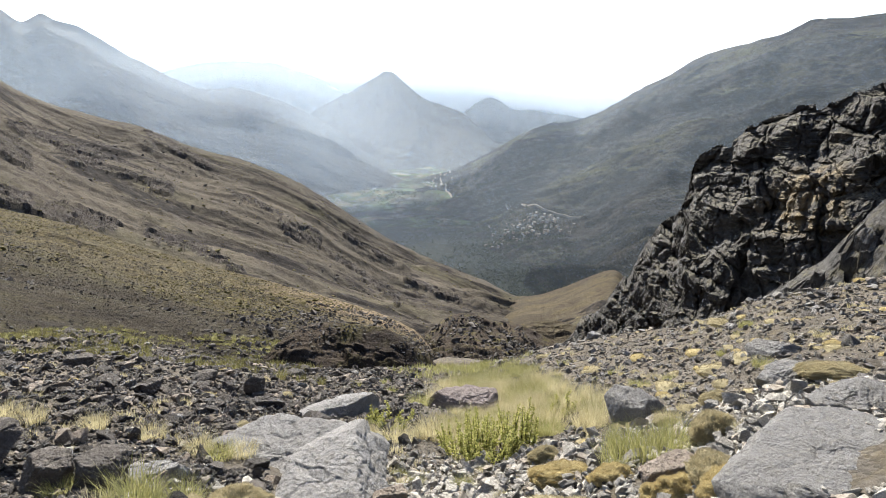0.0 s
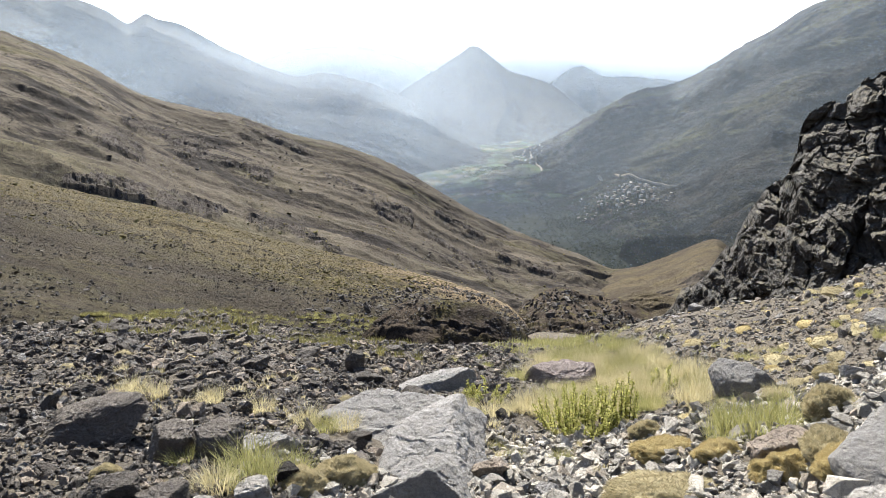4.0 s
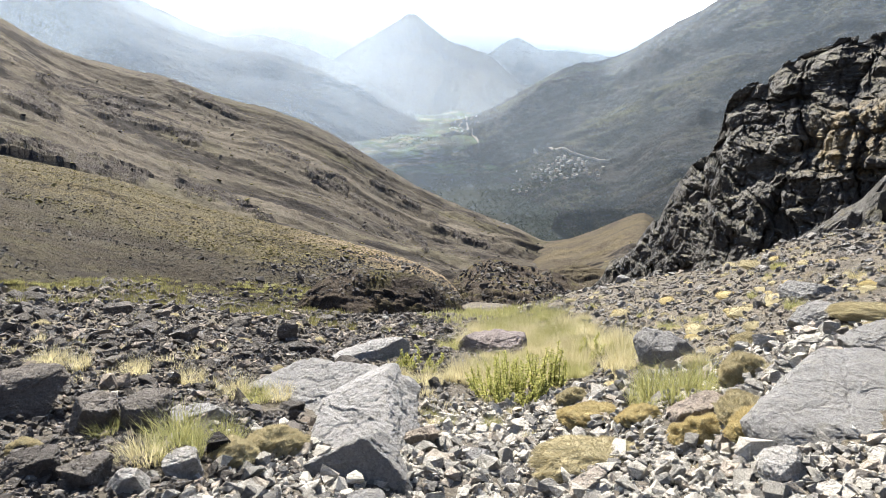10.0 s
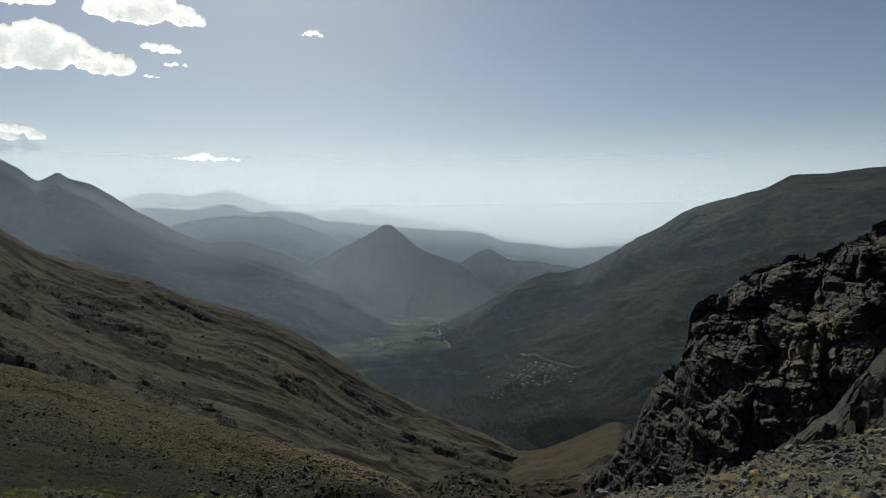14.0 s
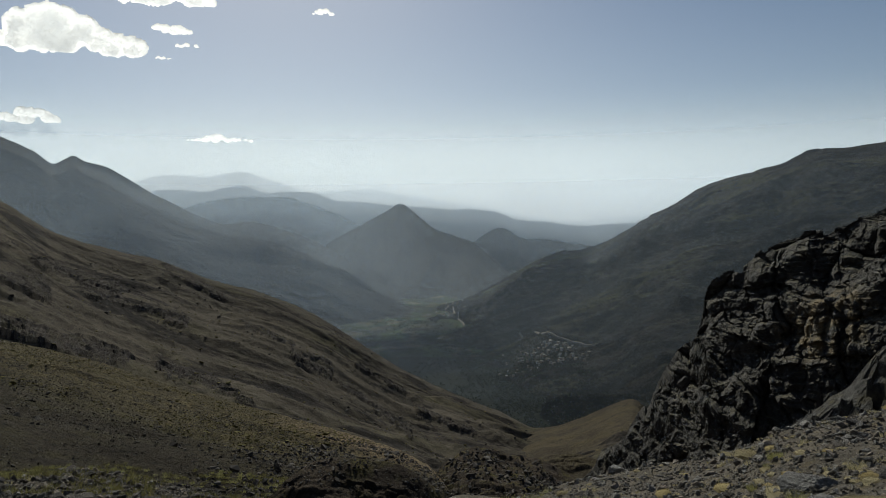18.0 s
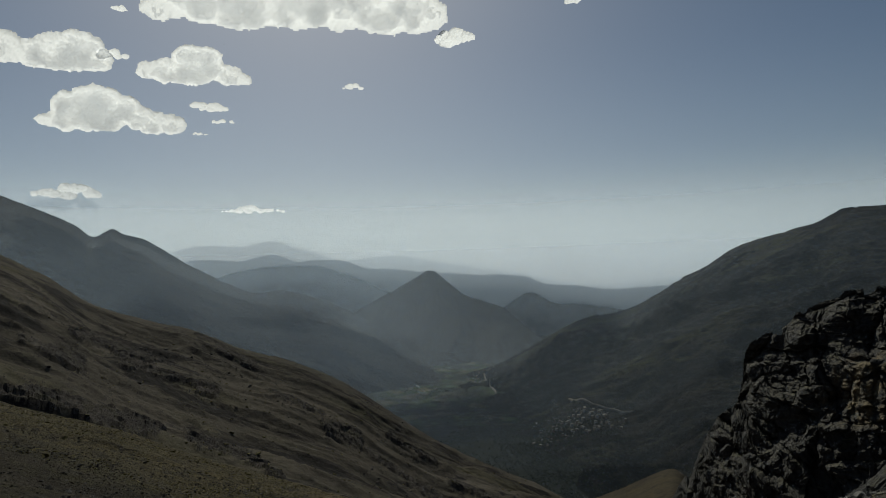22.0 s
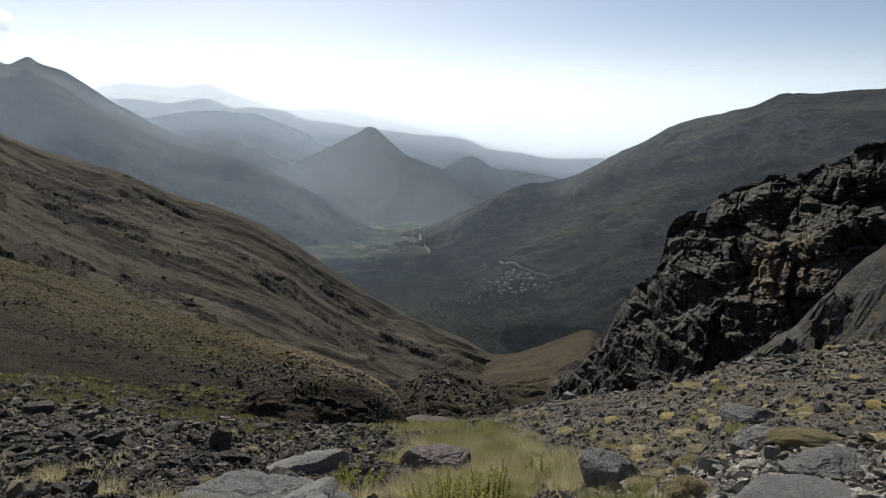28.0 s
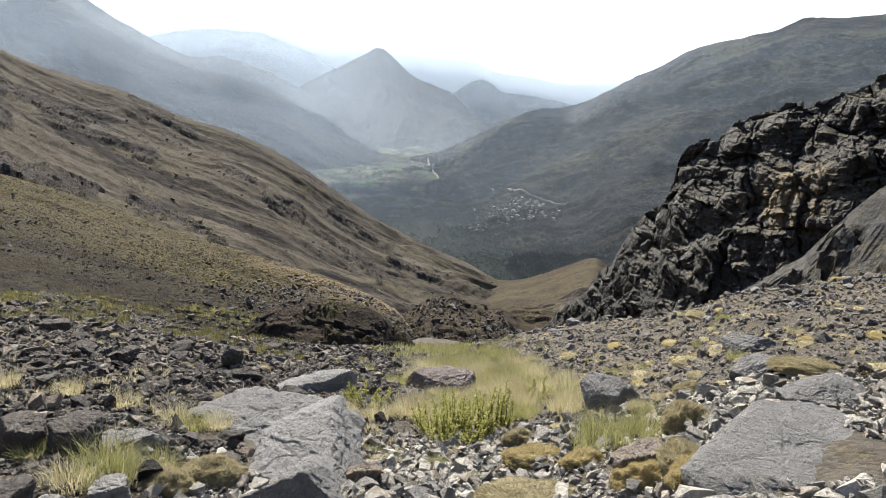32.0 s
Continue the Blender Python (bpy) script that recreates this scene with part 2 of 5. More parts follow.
def cliff_rock():
    n = Nodes("dark_cliff_rock", 0.7)
    streak = n.noise(1.2, 7, 0.7, co=n.stretch((1, 1, 0.25)))
    c = n.mix(n.noise(5.0, 6, 0.6), (0.05, 0.048, 0.046), (0.102, 0.095, 0.086))
    c = n.mix(n.math("MULTIPLY", streak, 0.5), c, (0.036, 0.035, 0.035))
    c = n.mix(n.math("MULTIPLY", n.noise(2.6, 7, 0.7, 0.58, 0.7), 0.6), c, (0.085, 0.068, 0.05))
    c = n.mix(n.math("MULTIPLY", n.steep(0.6, 0.9), n.noise(1.5, 6, 0.7, 0.42, 0.62)), c, (0.125, 0.112, 0.075))
    # ochre water stains on the ribs under the second ledge
    d = n.t.nodes.new("ShaderNodeVectorMath")
    d.operation = "DISTANCE"
    d.inputs[1].default_value = toward(28.9, -7.3, 58)
    n.link(n.co, d.inputs[0])
    r = n.add("ShaderNodeMapRange")
    r.inputs["From Min"].default_value, r.inputs["From Max"].default_value = 4.2, 2.2
    n.link(d.outputs["Value"], r.inputs["Value"])
    stain = n.noise(0.9, 5, 0.6, 0.42, 0.6, co=n.stretch((1, 1, 0.12)))
    c = n.mix(n.math("MULTIPLY", n.math("MULTIPLY", r.outputs["Result"], stain), 0.85), c, (0.26, 0.20, 0.115))
    c = n.mix(0.5, c, n.mix(n.noise(0.25, 8, 0.7), (0.25, 0.25, 0.25), (0.75, 0.75, 0.75)), "OVERLAY")
    return n.finish(c, n.math("ADD", n.noise(0.5, 9, 0.75), streak), 0.7, 0.25)


CLIFF = cliff_rock()
APRON = land("grey_apron_rock", (0.075, 0.073, 0.07), (0.14, 0.135, 0.125), (0.042, 0.04, 0.039), (2.2, 0.25), grass=(0.16, 0.14, 0.08), bump=(0.8, 0.15), steep=(0.3, 0.6), drawn=(-15.0, -38.0, 4.0))


def stone(name, dark, light, lichen=(0.2, 0.185, 0.14), tan=0.86):
    n = Nodes(name, 0.75)
    info = n.t.nodes.new("ShaderNodeObjectInfo").outputs["Random"]
    isle = n.t.nodes.new("ShaderNodeNewGeometry").outputs["Random Per Island"]
    pick = n.math("FRACT", n.math("ADD", info, isle))
    c = n.mix(pick, dark, light)
    c = n.mix(n.math("MULTIPLY", n.math("GREATER_THAN", pick, tan), 0.7), c, (0.3, 0.245, 0.19))
    c = n.mix(n.math("MULTIPLY", n.noise(0.07, 8, 0.75, 0.5, 0.75), 0.6), c, lichen)
    seam = n.noise(0.35, 8, 0.62, 0.0, 1.0, distortion=1.2)
    line = n.math("LESS_THAN", n.math("ABSOLUTE", n.math("SUBTRACT", seam, 0.5)), 0.006)
    c = n.mix(n.math("MULTIPLY", line, 0.22), c, (0.04, 0.038, 0.036))
    c = n.mix(0.45, c, n.mix(n.noise(0.02, 8, 0.7), (0.25, 0.25, 0.25), (0.75, 0.75, 0.75)), "OVERLAY")
    return n.finish(c, n.math("SUBTRACT", n.math("ADD", n.noise(0.05, 9, 0.75), n.noise(0.22, 7, 0.7)), line), 0.85, 0.025)


STONE = stone("grey_stone", (0.19, 0.181, 0.167), (0.66, 0.615, 0.53))
GRIT = stone("brown_grey_gravel", (0.085, 0.077, 0.067), (0.22, 0.198, 0.17))
BOULDER = stone("grey_boulder", (0.2, 0.194, 0.186), (0.28, 0.27, 0.258), tan=2.0)
MIDDLE = stone("dull_grey_stone", (0.10, 0.095, 0.09), (0.27, 0.255, 0.235))


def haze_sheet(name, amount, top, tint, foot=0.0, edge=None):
    """Sheet added to imitate air haze: mostly clear, the rest scatters the sunlight; thins out with height."""
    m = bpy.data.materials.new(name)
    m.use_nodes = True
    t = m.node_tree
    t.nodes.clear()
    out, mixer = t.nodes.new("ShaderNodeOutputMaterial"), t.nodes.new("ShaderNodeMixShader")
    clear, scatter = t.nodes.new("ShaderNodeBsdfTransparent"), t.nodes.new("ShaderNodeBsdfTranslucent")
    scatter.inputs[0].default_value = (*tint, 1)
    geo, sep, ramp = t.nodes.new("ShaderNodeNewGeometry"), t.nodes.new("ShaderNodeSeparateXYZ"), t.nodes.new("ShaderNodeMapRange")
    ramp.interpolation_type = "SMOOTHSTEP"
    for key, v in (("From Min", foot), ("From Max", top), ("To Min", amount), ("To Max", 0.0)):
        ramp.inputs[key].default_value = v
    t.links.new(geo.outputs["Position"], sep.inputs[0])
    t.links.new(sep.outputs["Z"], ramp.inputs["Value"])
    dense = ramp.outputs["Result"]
    if edge:  # extra haze added on the sunward left, fading out across the valley
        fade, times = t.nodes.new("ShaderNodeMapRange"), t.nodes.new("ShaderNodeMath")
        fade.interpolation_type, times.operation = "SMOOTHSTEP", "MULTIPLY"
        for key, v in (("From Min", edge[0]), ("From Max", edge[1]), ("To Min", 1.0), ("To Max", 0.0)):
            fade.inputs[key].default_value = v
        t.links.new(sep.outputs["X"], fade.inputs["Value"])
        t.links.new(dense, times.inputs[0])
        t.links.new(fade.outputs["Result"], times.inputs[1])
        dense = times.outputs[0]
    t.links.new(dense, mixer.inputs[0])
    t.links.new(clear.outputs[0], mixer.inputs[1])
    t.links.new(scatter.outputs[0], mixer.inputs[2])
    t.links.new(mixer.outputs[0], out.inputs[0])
    return m

# ---------------------------------------------------------------- the ground
# the rim of the near stony ground: bearing, how far, and how far below the eye it lies (degrees)
RIM = [(-180, 12, 4), (-90, 13, -6), (-60, 14, -13), (-39, 14, -17.3), (-27, 15, -19.5), (-21.7, 14.6, -21.3), (-17, 14.2, -22.6), (-12, 14.5, -23.8), (-4, 16, -24.2), (2, 19, -24.2),
       (8, 22, -22.7), (11, 23, -21.6), (16, 22, -20.3), (22, 20, -18.7), (26, 18, -16.4), (30, 17, -15.0), (35, 16, -13.4), (60, 14, -6), (100, 13, 2), (180, 12, 4)]
FLOOR = -352.0  # the valley's bottom


def ground_plain(x, y):
    """Height of the ground before small relief."""
    az, r = np.degrees(np.arctan2(x, y)), np.hypot(x, y)
    rim, fall = curve(RIM, az)
    zr = EYE + rim * np.tan(np.radians(fall))
    near = zr * np.minimum(r, rim) / rim
    gully = np.exp(-(((az - 1) / 9) ** 2))
    past = np.maximum(r - rim, 0)
    steep = 0.52 - 0.10 * gully
    away = zr - np.minimum(past, 60) * steep - np.clip(past - 60, 0, None) * 0.40
    back = np.clip((np.abs(az) - 75) / 60, 0, 1)
    away = away * (1 - back) + (zr + np.minimum(past, 350) * 0.62) * back
    z = np.where(r <= rim, near, away)
    return np.maximum(z, FLOOR) + 0


def relief(x, y):
    r = np.hypot(x, y)
    p = np.stack([x, y, 0 * x], -1).reshape(-1, 3)
    n = 0.16 * fbm(p * 0.55, 4) + 0.05 * fbm(p * 2.7 + 5, 4)
    n = n.reshape(np.shape(x)) * np.clip(r / 3, 0.2, 1) * (1 + np.clip(r - 14, 0, 30) * 0.05)
    far = 12 * fbm(p * 0.008 + 3, 6).reshape(np.shape(x))
    return n * np.clip(1 - r / 400, 0, 1) + far * np.clip((r - 150) / 600, 0, 1)


def ground_z(x, y):
    x, y = np.atleast_1d(np.asarray(x, float)), np.atleast_1d(np.asarray(y, float))
    return ground_plain(x, y) + relief(x, y)


def make_ground():
    az = np.radians(np.concatenate([np.arange(-180, -50, 4.0), np.arange(-50, 50, 0.25), np.arange(50, 179, 4.0), [180.0]]))
    r = np.concatenate([[0.0], np.geomspace(0.7, 40, 190), np.geomspace(42, 5200, 110)])
    A, Rr = np.meshgrid(az, r)
    X, Y = Rr * np.sin(A), Rr * np.cos(A)
    Z = ground_z(X.ravel(), Y.ravel()).reshape(X.shape)
    return land_thing("ground", (X, Y, Z), GROUND, "stony mountain ground falling into a green valley", "ground")


def ground_material():
    """Gravel near by, farmed valley floor below: told apart by height."""
    n = Nodes("mountain_ground", 0.95)
    c = n.mix(n.noise(1.5, 7, 0.65), (0.078, 0.07, 0.06), (0.13, 0.115, 0.095))
    c = n.mix(n.math("MULTIPLY", n.noise(0.6, 7, 0.7, 0.52, 0.66), 0.6), c, (0.13, 0.105, 0.058))
    v = n.add("ShaderNodeTexVoronoi", Scale=1 / 0.05)
    n.link(n.co, v.inputs["Vector"])
    c = n.mix(0.6, c, n.mix(v.outputs["Color"], (0.2, 0.2, 0.2), (0.8, 0.8, 0.8)), "OVERLAY")
    f = n.add("ShaderNodeTexVoronoi", Scale=1 / 38.0)
    n.link(n.stretch((1, 0.6, 0), (0, 0, 25)), f.inputs["Vector"])
    sep = n.t.nodes.new("ShaderNodeSeparateXYZ")
    n.link(f.outputs["Color"], sep.inputs[0])
    field = n.mix(sep.outputs["X"], (0.014, 0.026, 0.010), (0.045, 0.068, 0.022))
    field = n.mix(n.math("GREATER_THAN", sep.outputs["Y"], 0.72), field, (0.085, 0.075, 0.04))
    field = n.mix(n.noise(110, 7, 0.75, 0.40, 0.56), field, (0.014, 0.015, 0.011))
    field = n.mix(n.along((0.1, 1, 0), 1560, 1800), n.mix(n.noise(30, 7, 0.7), (0.007, 0.010, 0.008), (0.016, 0.018, 0.014)), field)
    pos = n.t.nodes.new("ShaderNodeSeparateXYZ")
    n.link(n.co, pos.inputs[0])
    low = n.add("ShaderNodeMapRange")
    low.inputs["From Min"].default_value, low.inputs["From Max"].default_value = -260, -320
    n.link(pos.outputs["Z"], low.inputs["Value"])
    c = n.mix(low.outputs["Result"], c, field)
    h = n.math("ADD", n.noise(0.05, 8, 0.7), n.math("MULTIPLY", v.outputs["Distance"], -1.2))
    return n.finish(c, h, 0.7, 0.03)


GROUND = ground_material()


# ---------------------------------------------------------------- hills and mountains
def hill(crest, foot, cols, rows, folds, amp, sharp=0.0, back=0.5, belly=0.0, cell=None, jag=0.0, along=(1, 0, 0)):
    """A hill as a grid: crest and foot are short tables of bearing, angle over the eye, distance. folds: metres between gullies, amp: their depth;
    sharp: rocky blocks; belly: how far the face bulges; back: how steeply the far side falls; jag: unevenness of the crest line."""
    a0, a1 = max(crest[0][0], foot[0][0]), min(crest[-1][0], foot[-1][0])
    az = np.linspace(a0, a1, cols)
    el, dist = curve(crest, az)
    fel, fdist = curve(foot, az)
    zc, zf = EYE + dist * np.tan(np.radians(el)), EYE + fdist * np.tan(np.radians(fel))
    s = np.concatenate([np.linspace(0, 1, rows), 1 + np.linspace(0, 1, rows // 4)[1:] ** 1.5])[:, None]
    t = np.minimum(s, 1)
    run = dist - fdist
    Rr = fdist + run * t + np.maximum(s - 1, 0) * np.abs(run) * 0.8
    Z = zf + (zc - zf) * (t + belly * 4 * t * (1 - t) * (0.5 + 0.5 * t)) - np.maximum(s - 1, 0) * np.abs(run) * back
    A = np.radians(az)[None, :] + 0 * s
    X, Y = Rr * np.sin(A), Rr * np.cos(A)
    p = np.stack([X, Y, Z], -1).reshape(-1, 3)
    d = np.array(along, float) / np.linalg.norm(along)  # the way its ribs run
    e = np.cross(d, (0, 0, 1.0))
    e /= np.linalg.norm(e)
    q = np.stack([p @ d * 0.3, p @ e, p @ np.cross(e, d)], -1)
    warp = fbm(p / (folds * 2.2) + 7, 3)[:, None] * 0.5
    n = 0.75 * fbm(q / folds + warp, 7, 0.52, True) + 0.5 * fbm(p / (folds * 2.7) + 31, 4)
    hold = np.clip(np.abs(1 - s) * 3.5, 0, 1)
    hold = (hold * hold * (3 - 2 * hold) + 0 * A).ravel()
    dz = amp * (n - 0.15) * hold
    if jag:
        line = np.stack([np.sin(A) * dist, np.cos(A) * dist, 0 * A], -1).reshape(-1, 3)
        dz = dz + jag * fbm(line / (jag * 9) + 3, 5, 0.6) * (np.exp(-((1 - s) / 0.12) ** 2) + 0 * A).ravel()
    if sharp:
        c = q * [2.0, 1, 1] + fbm(p / (cell * 1.5), 3)[:, None] * cell * 0.4
        v, e = cells(c / cell)
        v2, e2 = cells(c / (cell * 0.37) + 5, 3)
        rocky = np.clip(fbm(p / (folds * 1.3) + 50, 4) * 4 + 0.1, 0, 1)
        dz = dz + sharp * (0.25 + 0.75 * hold) * rocky * ((v - 0.5) * 1.0 + (v2 - 0.5) * 0.5)
    return X, Y, Z + dz.reshape(X.shape)


GRIDS = {}


def land_thing(name, grid, material, label, category):
    GRIDS.setdefault(name, grid)
    return thing(name, sheet_mesh(name, *grid, material), label, category, kind="structure")


make_ground()

X, Y, Z = hill([(-50, -1.8, 135), (-40, -6.2, 125), (-34, -8.7, 118), (-28.7, -10.7, 112), (-24.7, -12.6, 105), (-18.5, -15.0, 96), (-13.9, -16.6, 86), (-9.3, -18.1, 78), (-5.6, -19.4, 70), (-3.5, -20.3, 66), (-2, -21.3, 62), (-0.5, -23.2, 58), (1, -26, 55)],
               [(-50, -16, 26), (-40, -20, 26), (-27, -23, 27), (-15, -24.5, 28), (-8, -25.5, 32), (-2, -26.5, 38), (1, -28, 44)], 360, 170, 11, 1.5, 0.3, 0.5, 0.03, 1.6, 0.25, (0.9, 0.1, -0.3))
land_thing("near_hillside", (X, Y, Z), SLOPE, "brown scree hillside with thin yellow grass above the gully", "hillside")

X, Y, Z = hill([(-52, 10.0, 465), (-42, 5.0, 470), (-37.8, 3.3, 475), (-34.3, 1.4, 480), (-30.7, -1.1, 490), (-28, -2.2, 500), (-24, -3.4, 505), (-20.2, -5.0, 510), (-15.8, -6.5, 510), (-11.2, -8.75, 500), (-9, -10.3, 490), (-6.3, -12.05, 480),
                (-2.1, -14.4, 465), (0.5, -15.4, 455), (3.4, -16.6, 445), (7, -17.9, 430), (10.7, -17.0, 415), (13.5, -15.7, 400), (14.7, -15.4, 390), (16, -16.2, 385), (19, -19, 380)],
               [(-52, -8, 150), (-42, -12, 150), (-30, -16, 150), (-20, -19, 150), (-10, -21.5, 150), (0, -23, 150), (8, -22.5, 150), (19, -22, 150)], 640, 260, 42, 12, 0.6, 0.55, -0.02, 6, 1.5, (0.88, 0.2, -0.43))
# bands of bare rock across the spur, each from one bearing and angle over the eye to another, and half its width
BANDS = ((-38, -6.0, -25, -11.6, 0.9), (-25, -11.5, -16.5, -15.2, 0.85), (-30, -4.7, -21, -9.1, 0.9), (-24, -3.6, -18.3, -7.2, 0.55), (-14.4, -11.2, -10.2, -13.4, 0.9), (-10.8, -13.4, -6.4, -16.4, 0.5), (-7.6, -15.6, -3.5, -18.7, 0.8),
         (-33, -2.6, -26, -6.0, 0.6), (-18.6, -8.2, -13.1, -11.2, 0.55), (-9, -12.3, -4, -15.2, 0.4), (-36, -2.8, -31, -5.8, 0.8), (-4, -16.2, 2, -18.4, 0.35))
p = np.stack([X, Y, Z], -1).reshape(-1, 3)
A, E = np.degrees(np.arctan2(p[:, 0], p[:, 1])), np.degrees(np.arctan2(p[:, 2] - EYE, np.hypot(p[:, 0], p[:, 1])))
rough, lift = np.zeros(len(p)), np.zeros(len(p))
broken = fbm(p / 16 + 21, 5, 0.62)
v, e = cells(p / 4.0 + 0.5 * fbm(p / 6, 3)[:, None], 3)
v2, e2 = cells(p / 1.8, 5)
for a0, e0, a1, e1, half in BANDS:
    f = np.clip((A - a0) / (a1 - a0), 0, 1)
    g = (E - e0 - (e1 - e0) * f) / half + 0.7 * fbm(p / 30 + a0, 3)
    on = (1 - np.clip(np.abs(g), 0, 1.4) ** 2 + 1.7 * broken) * np.clip(7 * np.minimum(A - a0, a1 - A) / (a1 - a0), 0, 1)
    on = np.where((A > a0) & (A < a1) & (np.abs(g) < 1.6), on - 0.35, -1)
    tall = np.clip(on * 2.5, 0, 1) * (0.7 * (1 - np.clip(g, -1, 1)) + 0.8 * (v - 0.4) + 0.45 * (v2 - 0.5) - 0.25 * (e2 < 0.1))
    lift, rough = np.where(on > rough, tall, lift), np.maximum(rough, on)
hold = (rough > 0) & (np.arange(len(p)) < 254 * X.shape[1])
Z = (p[:, 2] + np.where(hold, lift, 0)).reshape(X.shape)
spur = land_thing("brown_spur", (X, Y, Z), SPUR, "bare brown mountain spur with gullies and dark crags", "mountain")
spur.data.materials.append(CRAG_ROCK)
bare = (rough + 0.25 * (v2 - 0.5)).reshape(X.shape)
bare = (np.minimum(bare[1:, 1:], bare[:-1, :-1]) > 0.12).ravel()
spur.data.polygons.foreach_set("material_index", bare.astype(np.int32))
spur.data.polygons.foreach_set("use_smooth", ~bare)

X, Y, Z = hill([(4, -19.6, 330), (5.5, -18.6, 330), (7, -17.95, 330), (8.8, -17.6, 330), (10.7, -16.9, 328), (13.5, -15.65, 325), (14.7, -15.3, 322), (15.4, -15.6, 320), (16.3, -16.6, 320), (19, -19, 318)],
               [(4, -25.5, 130), (19, -25.5, 130)], 160, 110, 16, 1.6, 0.0, 0.5, 0.05, None, 0.4, (0.9, 0.2, 0.1))
land_thing("golden_saddle", (X, Y, Z), MEADOW, "saddle of dry golden grass at the end of the spur", "hillside")

X, Y, Z = hill([(-3, -8.4, 2500), (-0.4, -7.6, 2450), (1.5, -7.0, 2420), (4.9, -5.3, 2400), (7.7, -3.8, 2400), (12.3, -2.7, 2400), (15.0, -1.2, 2350), (16.7, -0.3, 2330), (18.5, 0.8, 2300), (20.1, 1.7, 2280),
                (23, 2.6, 2250), (25.7, 3.4, 2220), (27.6, 4.2, 2200), (30.1, 4.25, 2200), (32.5, 4.5, 2200), (42, 5.5, 2200)],
               [(-3, -9.0, 2300), (0, -11.0, 1830), (2, -13.0, 1540), (5, -15.6, 1270), (8, -17.6, 1120), (12, -18.8, 1050), (20, -19.5, 1000), (42, -19.5, 1000)], 520, 240, 260, 130, 24, 0.5, 0.04, 34, 8, (0.84, -0.42, 0.34))
land_thing("green_grey_mountain", (X, Y, Z), GREENHILL, "grey mountain flank with patches of green scrub", "mountain")

X, Y, Z = hill([(-44, 10, 2900), (-34, 5.8, 2900), (-31.9, 4.8, 2900), (-30.8, 4.0, 2900), (-29.5, 4.6, 2890), (-28.6, 4.15, 2880), (-27.3, 3.8, 2870), (-25.2, 2.5, 2850), (-22.8, 1.0, 2830), (-18.9, -0.6, 2800), (-17.2, -0.5, 2800),
                (-13.4, -1.5, 2780), (-11.1, -2.6, 2760), (-8.8, -4.0, 2740), (-6.7, -5.7, 2720), (-4.4, -7.4, 2700), (-2, -8.6, 2680)],
               [(-44, -6, 1800), (-30, -8, 1850), (-15, -9.5, 2000), (-8, -9.3, 2150), (-2, -9.0, 2300)], 320, 130, 380, 100, 14, 0.5, 0.0, 40, 10, (0.91, 0.19, -0.4))
land_thing("jagged_mountain", (X, Y, Z), FARHILL, "hazy blue-grey mountain with a twin-pointed summit", "mountain")

X, Y, Z = hill([(-14, -5.5, 3850), (-10.8, -2.6, 3850), (-9, -1.6, 3850), (-6.6, -0.3, 3850), (-5.3, 0.42, 3850), (-4.75, 0.74, 3850), (-4.3, 0.72, 3850), (-3.6, 0.22, 3850), (-1.9, -1.25, 3850), (0.1, -2.0, 3850), (2.0, -2.9, 3850), (3.6, -4.4, 3850), (7, -6.5, 3850)],
               [(-14, -7.4, 2760), (-4, -7.6, 2660), (7, -7.5, 2700)], 200, 100, 420, 120, 0, 0.5, 0.02, None, 9, (0.1, -0.8, -0.5))
land_thing("pointed_mountain", (X, Y, Z), FARHILL, "hazy pyramid-shaped mountain closing the valley", "mountain")

for name, label, crest, far in (
    ("small_peak", "small hazy pointed peak behind the pyramid mountain", [(-2, -5, 0), (1.7, -2.5, 0), (3.9, -1.45, 0), (5.8, -2.3, 0), (7.7, -2.4, 0), (11.4, -3.0, 0), (16, -4.5, 0)], 4080),
    ("far_ridge", "pale hazy ridge beyond the valley", [(-25, -1, 0), (-21.1, 0.9, 0), (-18.5, 1.4, 0), (-15, 1.5, 0), (-11.3, 0.5, 0), (-8.5, -0.8, 0), (-3, -3, 0)], 4290),
    ("far_ridge", "long pale hazy ridge near the horizon", [(-24, 0.2, 0), (-16.8, 1.4, 0), (-13.2, 1.9, 0), (-9.5, 1.1, 0), (-5.7, 0.75, 0), (-2.8, 0.4, 0), (0, 0.2, 0), (1, 0.3, 0), (3.3, 0.0, 0), (5.6, -0.75, 0), (7.9, -0.95, 0), (10.2, -1.25, 0), (14.5, -1.15, 0), (22, -1.6, 0)], 4480),
    ("far_ridge", "faint ridge on the hazy horizon", [(-40, 1.5, 0), (-24.8, 2.8, 0), (-22.8, 3.2, 0), (-20.2, 3.1, 0), (-17.7, 3.5, 0), (-15.4, 2.9, 0), (-11.3, 1.8, 0), (-7.6, 2.0, 0), (-3.8, 1.4, 0), (2, 0.4, 0), (10, -0.9, 0), (15.4, -0.5, 0), (24, -1, 0)], 4690),
):
    crest = [(a, e, far) for a, e, _ in crest]
    X, Y, Z = hill(crest, [(crest[0][0], -6.0, far - 110), (crest[-1][0], -6.0, far - 110)], 240, 26, 300, 40, 0, 0.5, 0.0, None, 14)
    land_thing(name, (X, Y, Z), FARHILL, label, "mountain")


